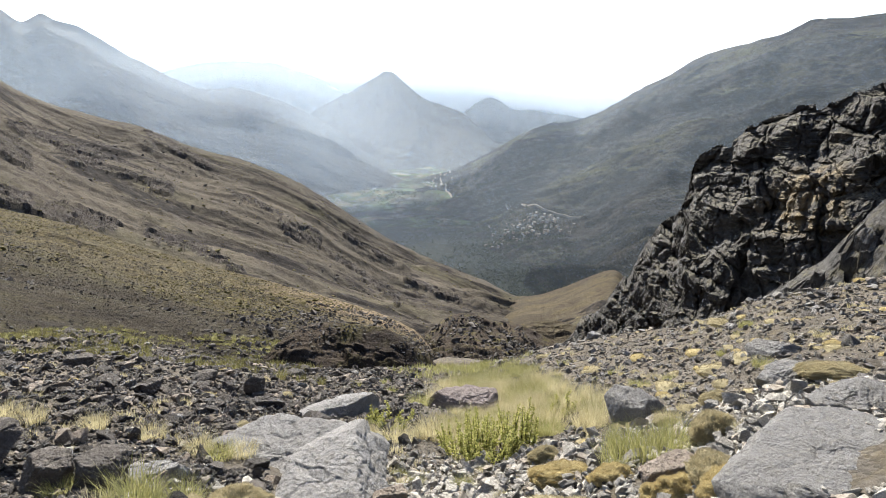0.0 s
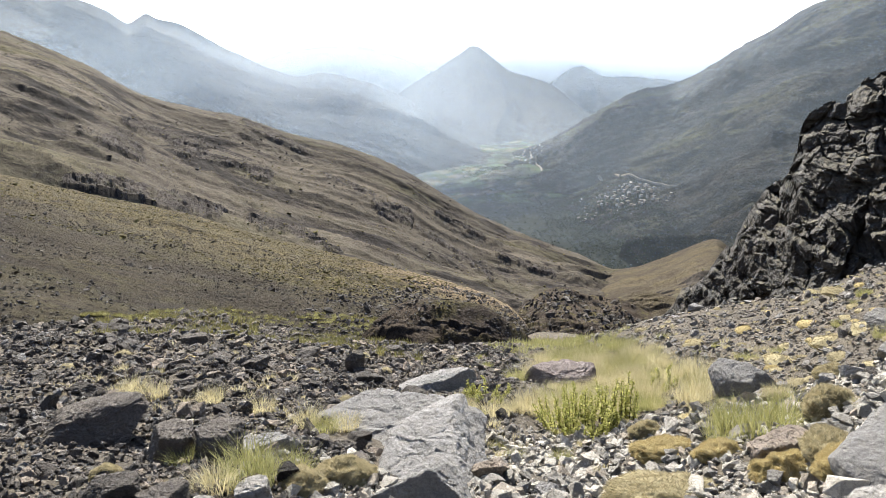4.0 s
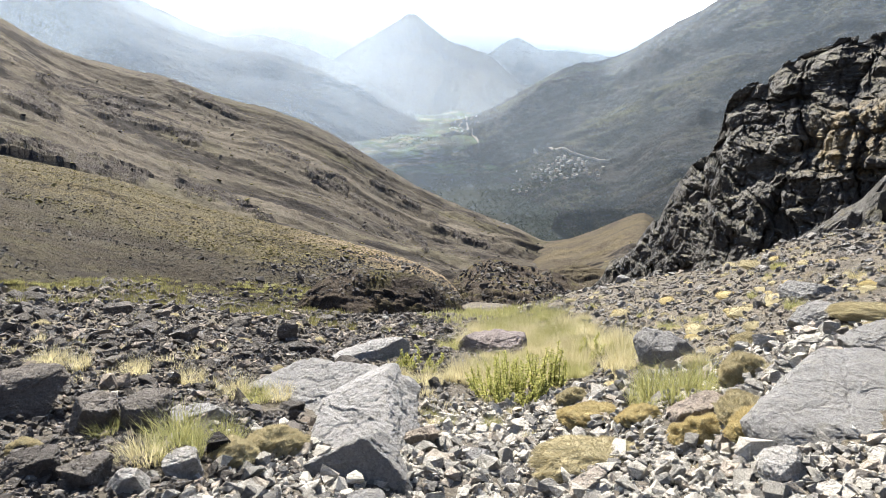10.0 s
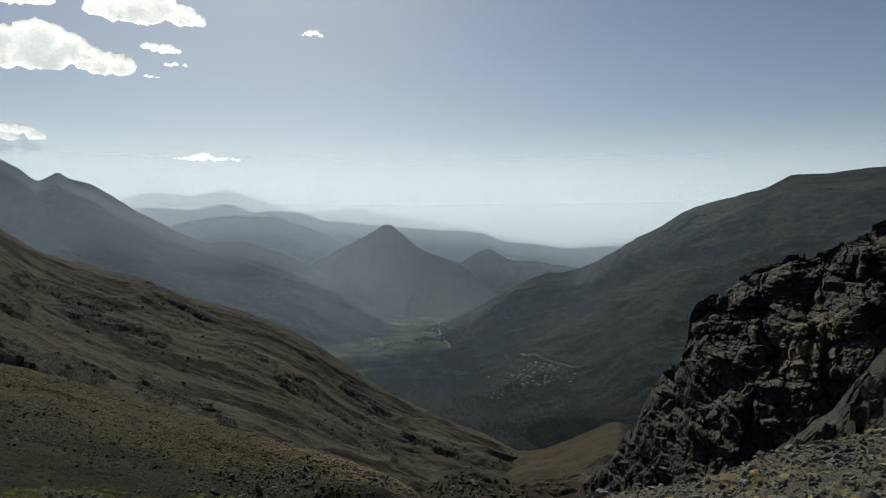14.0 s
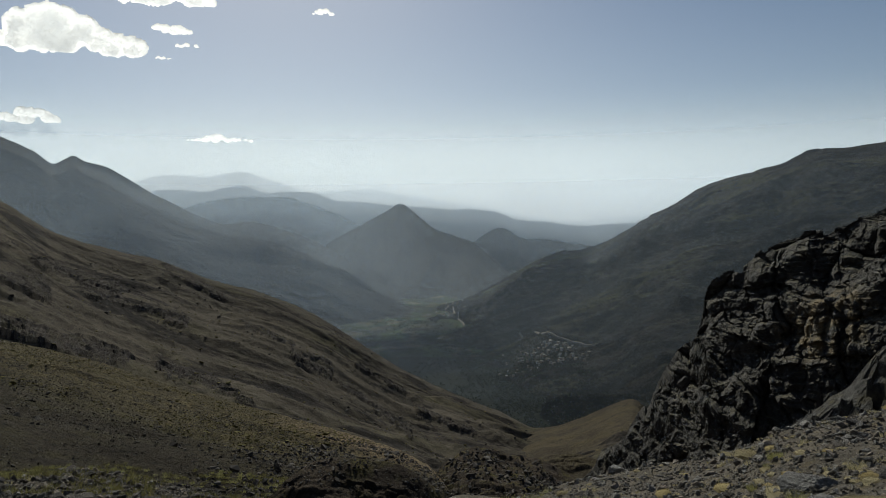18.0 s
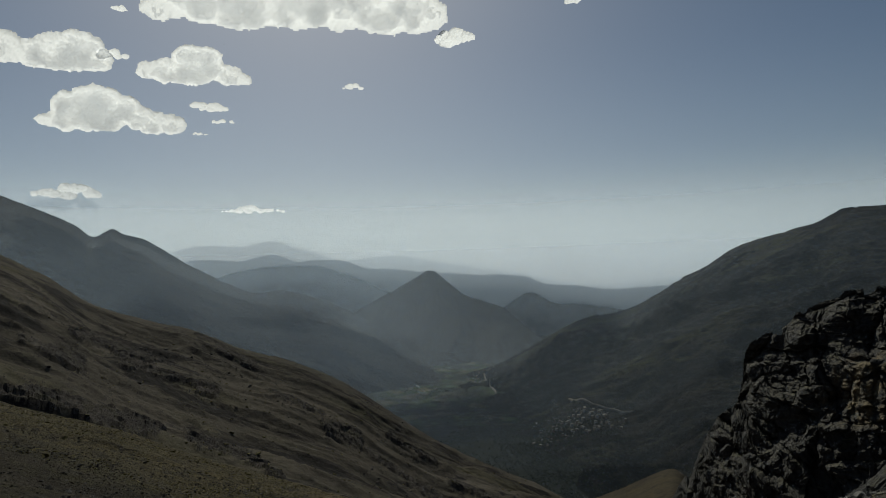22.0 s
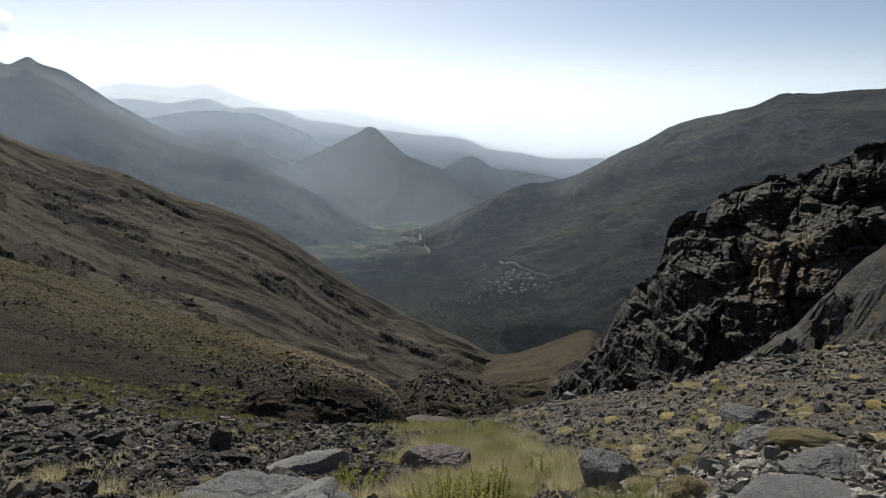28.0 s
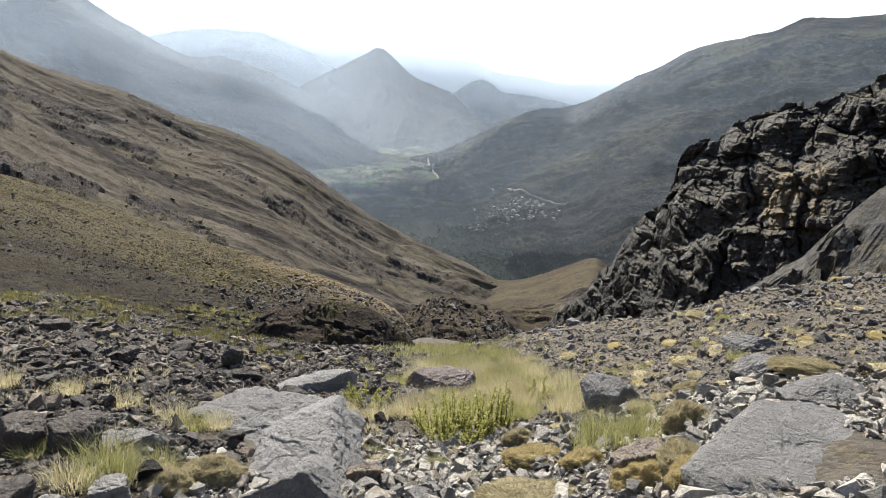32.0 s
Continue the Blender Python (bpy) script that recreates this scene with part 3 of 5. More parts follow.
def make_cliff():
    """A crag in three tiers: steep faces broken into blocks, with sloping ledges between them."""
    crest = [(8.5, -23, 84), (10.7, -21.5, 82), (12.5, -19.6, 80), (14.2, -18.3, 76), (15.5, -16.2, 74), (16.4, -14.6, 72), (17.0, -12.9, 71), (18.7, -11.0, 69), (19.9, -9.2, 67), (20.4, -6.4, 66), (21.2, -5.4, 66), (23.3, -4.6, 66), (25.1, -3.3, 66), (27.4, -2.3, 66), (29.5, -1.7, 66), (30.8, -0.8, 66), (33, 0.2, 66), (44, 4, 66)]
    foot = [(8.5, -27, 82), (12, -26.5, 75), (16, -26.5, 65), (22, -26, 53), (30, -25, 48), (44, -22, 46)]
    cols, rows = 620, 400
    az = np.linspace(8.5, 44, cols)
    el, dist = curve(crest, az)
    fel, fdist = curve(foot, az)
    zc, zf = EYE + dist * np.tan(np.radians(el)), EYE + fdist * np.tan(np.radians(fel))
    s = np.concatenate([np.linspace(0, 1, rows), 1 + np.linspace(0, 1, 40)[1:]])[:, None]
    t = np.minimum(s, 1) + 0 * az[None, :]
    line = np.stack([az * 1.2, 0 * az, 0 * az], -1)
    jag = 0.5 * fbm(line / 1.6, 5, 0.6) + 0.22 * np.sign(fbm(line / 2.2 + 9, 3)) + 0.1 * np.sign(fbm(line / 0.8 + 19, 2))
    Z = zf + (zc - zf) * t - np.maximum(s - 1, 0) * 14 + 0.2 + jag[None, :] * np.clip(t * 4 - 3, 0, 1)
    # tiers: where each ledge lies as a share of the height, and how much of the depth its tread takes
    wave = 0.05 * fbm(np.stack([az / 3.5, 0 * az, 0 * az], -1), 4)[None, :]
    depth = 0.30 * t
    for at, tread, wide in ((0.36, 0.22, 0.05), (0.60, 0.16, 0.04), (0.79, 0.20, 0.035), (0.93, 0.12, 0.03)):
        depth = depth + tread / (1 + np.exp(-(t - at - wave) / wide * 2.2))
    depth = np.minimum(depth, 1.0)
    Rr = fdist + (dist - fdist) * depth + np.maximum(s - 1, 0) * 30
    A = np.radians(az)[None, :] + 0 * s
    p = np.stack([Rr * np.sin(A), Rr * np.cos(A), Z], -1).reshape(-1, 3)
    way = np.stack([p[:, 0], p[:, 1], 0 * p[:, 2]], -1) / np.hypot(p[:, 0], p[:, 1])[:, None]
    side = np.stack([way[:, 1], -way[:, 0], 0 * way[:, 0]], -1)
    up = np.array([0, 0, 1.0])
    cross = np.degrees(A.ravel()) * 1.15  # metres along the face
    wob = fbm(p / 7 + 11, 4)
    out = np.zeros(len(p))
    rise = np.zeros(len(p))
    for wide, tall, amp, seed in ((4.6, 1.3, 2.4, 2), (2.1, 1.1, 1.15, 6), (0.95, 0.9, 0.42, 9), (0.45, 0.8, 0.15, 13)):
        dip = p[:, 2] - 0.16 * cross
        c = np.stack([cross + 0.22 * p[:, 2] + 0.35 * wide * fbm(p / (wide * 1.5) + seed, 3), dip * tall + 0.3 * wide * wob, 0 * cross + 0.5 * wide], -1) / wide
        v, e = cells(c, seed)
        out += amp * ((v - 0.5) - 0.3 * (1 - np.clip(e / 0.10, 0, 1)))
        rise += 0.35 * amp * (v - 0.5) * (wide < 2)
    for tall, amp, seed in ((2.4, 0.7, 3.0), (0.9, 0.3, 7.0)):  # bedding: each bed overhangs the one under it
        q = (p[:, 2] - 0.2 * cross) / tall + 0.9 * wob
        f = q - np.floor(q)
        out += amp * np.clip(0.5 + 1.6 * fbm(p / (tall * 2) + 60 + seed, 3), 0, 1) * (f ** 1.5 - 0.4)
    ribs = np.clip(1 - np.abs(np.degrees(A.ravel()) - 29.2) / 2.6, 0, 1) * np.clip(1 - np.abs(t.ravel() - 0.66) / 0.10, 0, 1)
    out += ribs ** 0.5 * 1.1 * np.abs(np.sin(cross * 2.6 + 1.2 * wob + 0.12 * p[:, 2])) + 0.8 * ribs
    out += 0.9 * fbm(p / 5.5, 6, 0.6, True) + 0.35 * fbm(p * 1.3 + 9, 5, 0.7, True)
    move = -out[:, None] * way + (rise + 0.5 * fbm(p / 2.2 + 77, 4))[:, None] * up + (0.6 * fbm(p / 1.6 + 99, 4) + 0.9 * fbm(p / 5 + 17, 3))[:, None] * side
    edge = np.clip(np.minimum(t * 8, 1) * (0.35 + 0.65 * np.clip((1.0 - s) * 14, 0, 1)), 0, 1)
    p += move * edge.ravel()[:, None]
    X, Y, Z = (p[:, i].reshape(A.shape) for i in range(3))
    GRIDS["cliff"] = (X[:rows], Y[:rows], Z[:rows])
    ob = land_thing("cliff", (X, Y, Z), CLIFF, "dark craggy rock cliff with ledges and ochre streaks", "cliff")
    ob.data.polygons.foreach_set("use_smooth", np.zeros(len(ob.data.polygons), bool))
    return ob


cliff = make_cliff()
X, Y, Z = hill([(23, -19.5, 47), (25.4, -17.2, 46), (27.2, -15.6, 45), (28.7, -14.1, 45), (30.1, -13.0, 45), (31.4, -11.2, 45), (32.6, -9.4, 45), (34, -7.6, 45), (38, -4, 45), (44, 0, 45)],
               [(23, -24, 38), (30, -23, 37), (44, -19, 35)], 300, 170, 4.0, 1.1, 2.6, 0.6, 0.08, 1.5, 0.5, (0.75, 0.2, 0.62))
apron = land_thing("rock_apron", (X, Y, Z), APRON, "grey ribbed rock apron at the foot of the dark cliff", "rock")
apron.data.polygons.foreach_set("use_smooth", np.zeros(len(apron.data.polygons), bool))

TREES = {}


def spot(name, az, el):
    """Where a hill shows at that bearing and angle over the eye."""
    X, Y, Z = (g.ravel() for g in GRIDS[name])
    if name not in TREES:
        tree = kdtree.KDTree(len(X))
        for k, (a, e) in enumerate(zip(np.degrees(np.arctan2(X, Y)), np.degrees(np.arctan2(Z - EYE, np.hypot(X, Y))))):
            tree.insert((a, e, 0), k)
        tree.balance()
        TREES[name] = tree
    near = TREES[name].find_n((az, el, 0), 6)
    k = min((q[1] for q in near if q[2] < near[0][2] + 0.15), key=lambda i: X[i] ** 2 + Y[i] ** 2)
    return float(X[k]), float(Y[k]), float(Z[k])


# banks of dark earth and rock in the gully
for name, label, crest, foot, folds, amp, mat in (
    ("earth_bank", "dark eroded earth bank beside the gully", [(-16, -22.4, 19.5), (-14, -21.0, 19.8), (-12.4, -20.2, 20.2), (-9.9, -19.9, 20.6), (-6.9, -20.3, 20.6), (-3.8, -21.3, 20.2), (-1.8, -22.7, 19.8), (0, -24.2, 19.6), (2, -26, 19)],
     [(-16, -25, 17.2), (-10, -27, 16.8), (2, -28.5, 17.2)], 1.6, 0.42, BANK),
    ("rock_outcrop", "dark rock outcrop in the gully", [(-3, -22.0, 80), (-1.2, -20.7, 84), (0.8, -19.6, 86), (2.4, -19.4, 86), (4.6, -20.1, 86), (7.3, -20.4, 84), (8.6, -20.9, 84), (11, -22.0, 82)],
     [(-3, -25, 62), (4, -24, 62), (11, -24.5, 62)], 6.0, 1.2, BANK),
    ("gully_shelf", "shelf of dry grass and rock between the gully and the cliff", [(4.5, -22.5, 92), (6, -20.9, 95), (7.3, -20.2, 97), (9, -19.8, 97), (11, -19.9, 95), (13.5, -20.6, 92)],
     [(4.5, -25, 74), (9, -24, 74), (13.5, -24, 74)], 6.0, 0.8, MEADOW)):
    X, Y, Z = hill(crest, foot, 160, 90, folds, amp, amp * 0.9, 0.8, 0.25, folds * 0.35, amp * 0.25)
    land_thing(name, (X, Y, Z), mat, label, "bank")

# added sheets that imitate the valley's air haze, one thin veil behind another
scene.cycles.transparent_max_bounces = 32
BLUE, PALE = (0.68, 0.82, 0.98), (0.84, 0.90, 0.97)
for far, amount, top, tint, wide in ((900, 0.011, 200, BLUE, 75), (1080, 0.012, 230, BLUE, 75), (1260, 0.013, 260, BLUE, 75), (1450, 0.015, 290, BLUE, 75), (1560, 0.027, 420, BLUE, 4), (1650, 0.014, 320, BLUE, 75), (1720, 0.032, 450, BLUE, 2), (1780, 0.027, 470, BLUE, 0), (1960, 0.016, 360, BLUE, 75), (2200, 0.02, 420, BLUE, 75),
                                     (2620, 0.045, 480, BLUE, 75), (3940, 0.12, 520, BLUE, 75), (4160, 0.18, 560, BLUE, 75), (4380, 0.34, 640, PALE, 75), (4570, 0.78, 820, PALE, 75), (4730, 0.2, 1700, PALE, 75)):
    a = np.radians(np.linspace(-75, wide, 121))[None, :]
    h = np.array([-400.0, 3000.0])[:, None]  # far higher than the haze reaches
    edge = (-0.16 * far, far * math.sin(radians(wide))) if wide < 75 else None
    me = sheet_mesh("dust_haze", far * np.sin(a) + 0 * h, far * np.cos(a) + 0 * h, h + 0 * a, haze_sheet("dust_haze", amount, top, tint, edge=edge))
    ob = thing("dust_haze", me, "thin translucent sheet standing in for pale haze over the valley", "haze", kind="stuff")

# ---------------------------------------------------------------- stones
def hull_stone(seed, points=10, flat=0.65):
    """An angular stone about 1 across: the hull of points strewn on an ellipsoid. Returns its points and triangles."""
    rng = np.random.default_rng(seed)
    v = rng.normal(size=(points, 3))
    v /= np.linalg.norm(v, axis=1)[:, None]
    v *= (1 - 0.25 * rng.random((points, 1))) * np.array([0.5, 0.5 * rng.uniform(0.6, 0.95), 0.5 * rng.uniform(flat - 0.2, flat + 0.2)])
    bm = bmesh.new()
    for p in v:
        bm.verts.new(p)
    made = bmesh.ops.convex_hull(bm, input=bm.verts)
    bmesh.ops.delete(bm, geom=list({g for g in made["geom_interior"] + made["geom_unused"] if isinstance(g, bmesh.types.BMVert)}), context="VERTS")
    bmesh.ops.triangulate(bm, faces=bm.faces)
    bm.verts.index_update()
    co, tris = np.array([w.co for w in bm.verts]), np.array([[w.index for w in f.verts] for f in bm.faces])
    bm.free()
    return co, tris


HULLS = [hull_stone(s) for s in range(16)]
BITS = [hull_stone(30 + s, 8) for s in range(10)]
BLOB_BM = bmesh.new()
bmesh.ops.create_icosphere(BLOB_BM, subdivisions=5, radius=1)
BALL = np.array([w.co for w in BLOB_BM.verts])
BALL_TRIS = np.array([[w.index for w in f.verts] for f in BLOB_BM.faces])
BLOB_BM.free()
COARSE_BM = bmesh.new()
bmesh.ops.create_icosphere(COARSE_BM, subdivisions=4, radius=1)
COARSE = np.array([w.co for w in COARSE_BM.verts])
COARSE_TRIS = np.array([[w.index for w in f.verts] for f in COARSE_BM.faces])
COARSE_BM.free()
SMALL_BM = bmesh.new()
bmesh.ops.create_icosphere(SMALL_BM, subdivisions=3, radius=1)
SMALL = np.array([w.co for w in SMALL_BM.verts])
SMALL_TRIS = np.array([[w.index for w in f.verts] for f in SMALL_BM.faces])
SMALL_BM.free()
TINY_BM = bmesh.new()
bmesh.ops.create_icosphere(TINY_BM, subdivisions=2, radius=1)
TINY = np.array([w.co for w in TINY_BM.verts])
TINY_TRIS = np.array([[w.index for w in f.verts] for f in TINY_BM.faces])
TINY_BM.free()
FINE_BM = bmesh.new()
bmesh.ops.create_icosphere(FINE_BM, subdivisions=6, radius=1)
FINE = np.array([w.co for w in FINE_BM.verts])
FINE_TRIS = np.array([[w.index for w in f.verts] for f in FINE_BM.faces])
FINE_BM.free()


def boulder_shape(size, seed, facets=10, rough=0.034, blunt=40.0, BALL=BALL, planes=(), beds=0.0):
    """A boulder: a ball cut by random planes (and by the given ones: normal and distance), edges worn blunt, surface pitted; beds: depth of its steps."""
    rng = np.random.default_rng(seed)
    n = rng.normal(size=(facets, 3))
    n /= np.linalg.norm(n, axis=1)[:, None]
    own = np.array([q[:3] for q in planes] or [[0, 0, 1], [0.15, -0.98, 0.1]], float)
    own /= np.linalg.norm(own, axis=1)[:, None]
    n = np.vstack([n, own])
    h = np.concatenate([rng.uniform(0.6 if planes else 0.5, 0.95, facets), [q[3] for q in planes] or [0.62, 0.7]])
    d = np.maximum(BALL @ n.T, 1e-3) / h
    rad = 1 / np.maximum((np.sum(d ** blunt, 1)) ** (1 / blunt), 0.8)
    scale = np.array(size) / 2
    p = BALL * rad[:, None] * scale * 1.12
    q = p / max(size) * 5 + seed * 3.1
    uneven = rough * 2.2 * fbm(q, 5, 0.6, True) + rough * 1.3 * fbm(q * 4, 4, 0.65)
    v, e = cells(q * 0.8, seed % 11)
    uneven += rough * 1.5 * (v - 0.5) - rough * 0.8 * (1 - np.clip(e / 0.09, 0, 1))
    if beds:
        axis = rng.normal(size=3) * [1, 1, 0.5]
        k = (q @ (axis / np.linalg.norm(axis))) * 1.1 + 0.8 * fbm(q * 0.7 + 40, 4)
        f = k - np.floor(k)
        w, g = cells(q * np.array([0.5, 1.1, 1.1]) + 0.5 * fbm(q + 8, 3)[:, None], seed % 7 + 2)
        uneven += beds * (np.clip(f / 0.85, 0, 1) - np.clip((f - 0.85) / 0.15, 0, 1) - 0.4 + 0.8 * (w - 0.5) - 0.7 * (1 - np.clip(g / 0.06, 0, 1)) + 0.2 * fbm(q * 9, 4, 0.7))
    return p + BALL * (uneven * float(np.mean(scale)))[:, None]


def put(ob, x, y, sink=0.0, turn=0.0, tilt=(0, 0), scale=1.0):
    ob.matrix_world = pose(x, y, float(ground_z(x, y)[0]) - sink, tilt[0], tilt[1], turn) @ Matrix.Scale(scale, 4)
    return ob


# the stones that stand out: label, place, size, lift of the middle over the ground, turn, tilts, seed, colour
BIG = [
    ("broad pale grey rock slab bedded in scree", -1.36, 5.7, (1.65, 1.65, 0.74), 0.0, 10, (0, 0), 21, 0, ((-0.30, -0.22, 0.93, 0.52), (-0.75, -0.6, 0.3, 0.75), (0.6, -0.5, 0.6, 0.7))),
    ("smooth pale grey slab with a split front edge", -1.0, 4.8, (0.86, 1.3, 0.68), 0.06, -14, (0, 0), 22, 0, ((-0.08, -0.30, 0.95, 0.55), (-0.9, -0.3, 0.25, 0.62), (0.1, -0.9, 0.3, 0.8))),
    ("wedge-shaped dark grey rock among pale scree", -0.76, 3.86, (0.6, 0.5, 0.52), 0.08, 0, (0, 0), 23, 0, ((0.1, -0.85, 0.5, 0.42), (-0.45, 0.45, 0.77, 0.50), (0.75, 0.1, 0.65, 0.55))),
    ("long dark boulder with a flat slanting top", -3.62, 4.42, (0.9, 0.6, 0.5), 0.06, 14, (0, -10), 24, 1, ()),
    ("dark grey boulder beside the gully", -2.62, 4.05, (0.42, 0.42, 0.46), 0.08, 40, (0, 5), 25, 1, ()),
    ("blunt dark boulder with a pale top", -2.24, 4.02, (0.42, 0.4, 0.46), 0.09, -15, (0, 0), 26, 1, ()),
    ("small black angular stone", -1.67, 3.70, (0.20, 0.17, 0.22), 0.06, 10, (0, 0), 27, 5, ()),
    ("whitish angular stone in the grass", -1.75, 3.33, (0.28, 0.22, 0.22), 0.05, 30, (0, 0), 28, 2, ()),
    ("rounded grey boulder at the grass edge", 2.14, 6.85, (0.54, 0.5, 0.62), 0.10, 0, (0, 0), 29, 0, ((-0.35, -0.25, 0.9, 0.7), (0.7, -0.6, 0.3, 0.75), (-0.7, -0.4, 0.5, 0.8))),
    ("huge worn grey rock slab", 2.44, 3.78, (1.08, 1.32, 0.48), -0.04, -38, (0, 0), 30, 4, ((-0.06, 0.08, 0.99, 0.34), (-0.9, 0.1, 0.42, 0.72), (0.1, -0.85, 0.5, 0.85))),
    ("low purple-grey rock bedded in scree", 1.68, 4.45, (0.48, 0.44, 0.34), 0.06, 0, (0, -8), 31, 3, ()),
    ("low reddish rock hump in the grass", 0.5, 10.4, (1.45, 1.0, 0.66), 0.06, 10, (0, 0), 32, 3, ()),
    ("pale flat rock at the gully edge", -1.45, 8.6, (1.0, 0.62, 0.46), 0.04, 18, (0, -6), 33, 0, ()),
    ("upright dark stone like a tooth", -2.8, 9.2, (0.28, 0.24, 0.5), 0.16, 0, (0, 12), 34, 1, ()),
    ("flat whitish stone before the grey boulder", 2.22, 6.42, (0.4, 0.22, 0.14), 0.03, 25, (0, 0), 35, 2, ()),
    ("flat grey rock on the stony slope", 3.3, 6.15, (0.52, 0.5, 0.22), 0.05, 35, (0, -10), 36, 0, ()),
    ("flat dark rock on the stony slope", 3.95, 7.4, (0.68, 0.5, 0.26), 0.06, -15, (0, -6), 37, 0, ()),
    ("grey rock at the rim of the slope", 4.9, 20.6, (0.62, 0.5, 0.4), 0.1, 0, (0, 0), 38, 0, ()),
    ("dark grey boulder in the scree", -2.56, 3.16, (0.38, 0.34, 0.26), 0.05, 20, (0, 0), 39, 1, ()),
    ("dark grey boulder in the scree", -2.16, 3.1, (0.36, 0.28, 0.2), 0.05, -30, (0, -8), 40, 1, ()),
    ("flat grey stone in pale scree", -0.62, 3.3, (0.34, 0.24, 0.17), 0.05, 10, (0, 5), 41, 0, ()),
    ("flat pale stone in scree", 0.71, 3.6, (0.32, 0.24, 0.18), 0.05, 40, (0, 5), 42, 2, ()),
    ("pale stone below the slab", 1.62, 3.02, (0.26, 0.24, 0.2), 0.05, 60, (0, 0), 43, 2, ()),
    ("pale angular stone at the edge of the dark scree", -1.88, 3.02, (0.26, 0.22, 0.17), 0.05, 12, (0, -5), 44, 2, ()),
    ("dark angular block in dark scree", -3.6, 7.6, (0.4, 0.3, 0.26), 0.07, -20, (0, 0), 45, 1, ()),
    ("dark angular block in dark scree", -5.6, 9.6, (0.46, 0.36, 0.3), 0.07, 30, (0, 6), 46, 1, ()),
    ("broad dark rock in dark scree", -2.4, 8.4, (0.45, 0.32, 0.26), 0.06, 5, (0, 4), 47, 1, ()),
    ("flat grey rock beside the gully path", -2.05, 4.36, (0.46, 0.3, 0.2), 0.04, 30, (0, 0), 48, 0, ()),
    ("dark stone behind the wedge-shaped rock", -0.42, 4.62, (0.34, 0.28, 0.3), 0.07, 0, (0, 0), 49, 1, ()),
    ("grey stone in pale scree", 0.02, 4.4, (0.26, 0.22, 0.18), 0.05, 20, (0, 0), 50, 0, ()),
    ("dark stone at the foot of the golden cushion", 1.28, 5.12, (0.2, 0.16, 0.14), 0.05, 0, (0, 0), 51, 5, ()),
    ("rock ledge behind the worn slab", 3.15, 4.75, (0.8, 0.55, 0.34), 0.02, 20, (0, -8), 52, 4, ()),
]
DARK = stone("dark_stone", (0.048, 0.043, 0.039), (0.14, 0.122, 0.106), (0.2, 0.18, 0.15))
WHITE = stone("whitish_stone", (0.30, 0.285, 0.265), (0.40, 0.38, 0.35))
REDDISH = stone("purple_stone", (0.17, 0.138, 0.13), (0.22, 0.185, 0.17))
SLAB = stone("worn_grey_slab", (0.19, 0.184, 0.176), (0.225, 0.218, 0.208), tan=2.0)
BLACK = stone("black_stone", (0.02, 0.018, 0.018), (0.035, 0.03, 0.028), (0.05, 0.045, 0.04), tan=2.0)
KINDS = [BOULDER, DARK, WHITE, REDDISH, SLAB, BLACK]
for label, x, y, size, lift, turn, tilt, seed, kind, planes in BIG:
    large = size[0] > 0.7
    me = soup_mesh("boulder", boulder_shape(size if planes else [0.82 * q for q in size], seed, 8, 0.014 if planes else 0.035, BALL=FINE if large else BALL, planes=planes, beds=0.035 if planes else 0.045), FINE_TRIS if large else BALL_TRIS, KINDS[kind])
    put(thing("boulder", me, label, "boulder"), x, y, -lift, turn, tilt)

BLOCKS = [soup_mesh("rock", boulder_shape((1.0, 0.8, 0.62), 60 + s, 9, 0.04, BALL=COARSE), COARSE_TRIS, DARK) for s in range(7)]
FAR_BLOCKS = [soup_mesh("rock", boulder_shape((1.0, 0.8, 0.62), 60 + s, 9, 0.04, BALL=SMALL), SMALL_TRIS, DARK) for s in range(7)]
rng = np.random.default_rng(3)
for k in range(130):
    az, r = radians(rng.uniform(-42, -7)), rng.uniform(5.5, 15)
    s = rng.uniform(0.11, 0.23) * (0.8 + 0.03 * r) * (1.6 if k % 9 == 0 else 1)
    ob = thing("rock", (BLOCKS if r < 9 else FAR_BLOCKS)[k % 7], "dark angular rock in the scree field", "rock", "rocks of the scree field")
    put(ob, r * math.sin(az), r * math.cos(az), -0.08 * s, rng.uniform(0, 360), (rng.uniform(-18, 18), rng.uniform(-18, 18)), s)
for k in range(30):
    az, r = radians(rng.uniform(9, 38)), rng.uniform(6, 20)
    s = rng.uniform(0.1, 0.22) * (0.8 + 0.02 * r)
    ob = thing("rock", (BLOCKS if r < 9 else FAR_BLOCKS)[(k * 3) % 7], "grey rock on the stony slope", "rock", "rocks of the stony slope")
    put(ob, r * math.sin(az), r * math.cos(az), -0.06 * s, rng.uniform(0, 360), (rng.uniform(-15, 15), rng.uniform(-15, 15)), s)


def free_of_slabs(x, y):
    ok = np.ones(len(x), bool)
    for _, bx, by, size, *_ in BIG[:13]:
        ok &= ((x - bx) / (0.42 * size[0])) ** 2 + ((y - by) / (0.42 * size[1])) ** 2 > 1
    return ok


def turns(n, rng):
    q = rng.normal(size=(n, 4))
    q /= np.linalg.norm(q, axis=1)[:, None]
    w, x, y, z = q.T
    return np.stack([1 - 2 * (y * y + z * z), 2 * (x * y - z * w), 2 * (x * z + y * w), 2 * (x * y + z * w), 1 - 2 * (x * x + z * z), 2 * (y * z - x * w),
                     2 * (x * z - y * w), 2 * (y * z + x * w), 1 - 2 * (x * x + y * y)], -1).reshape(n, 3, 3)


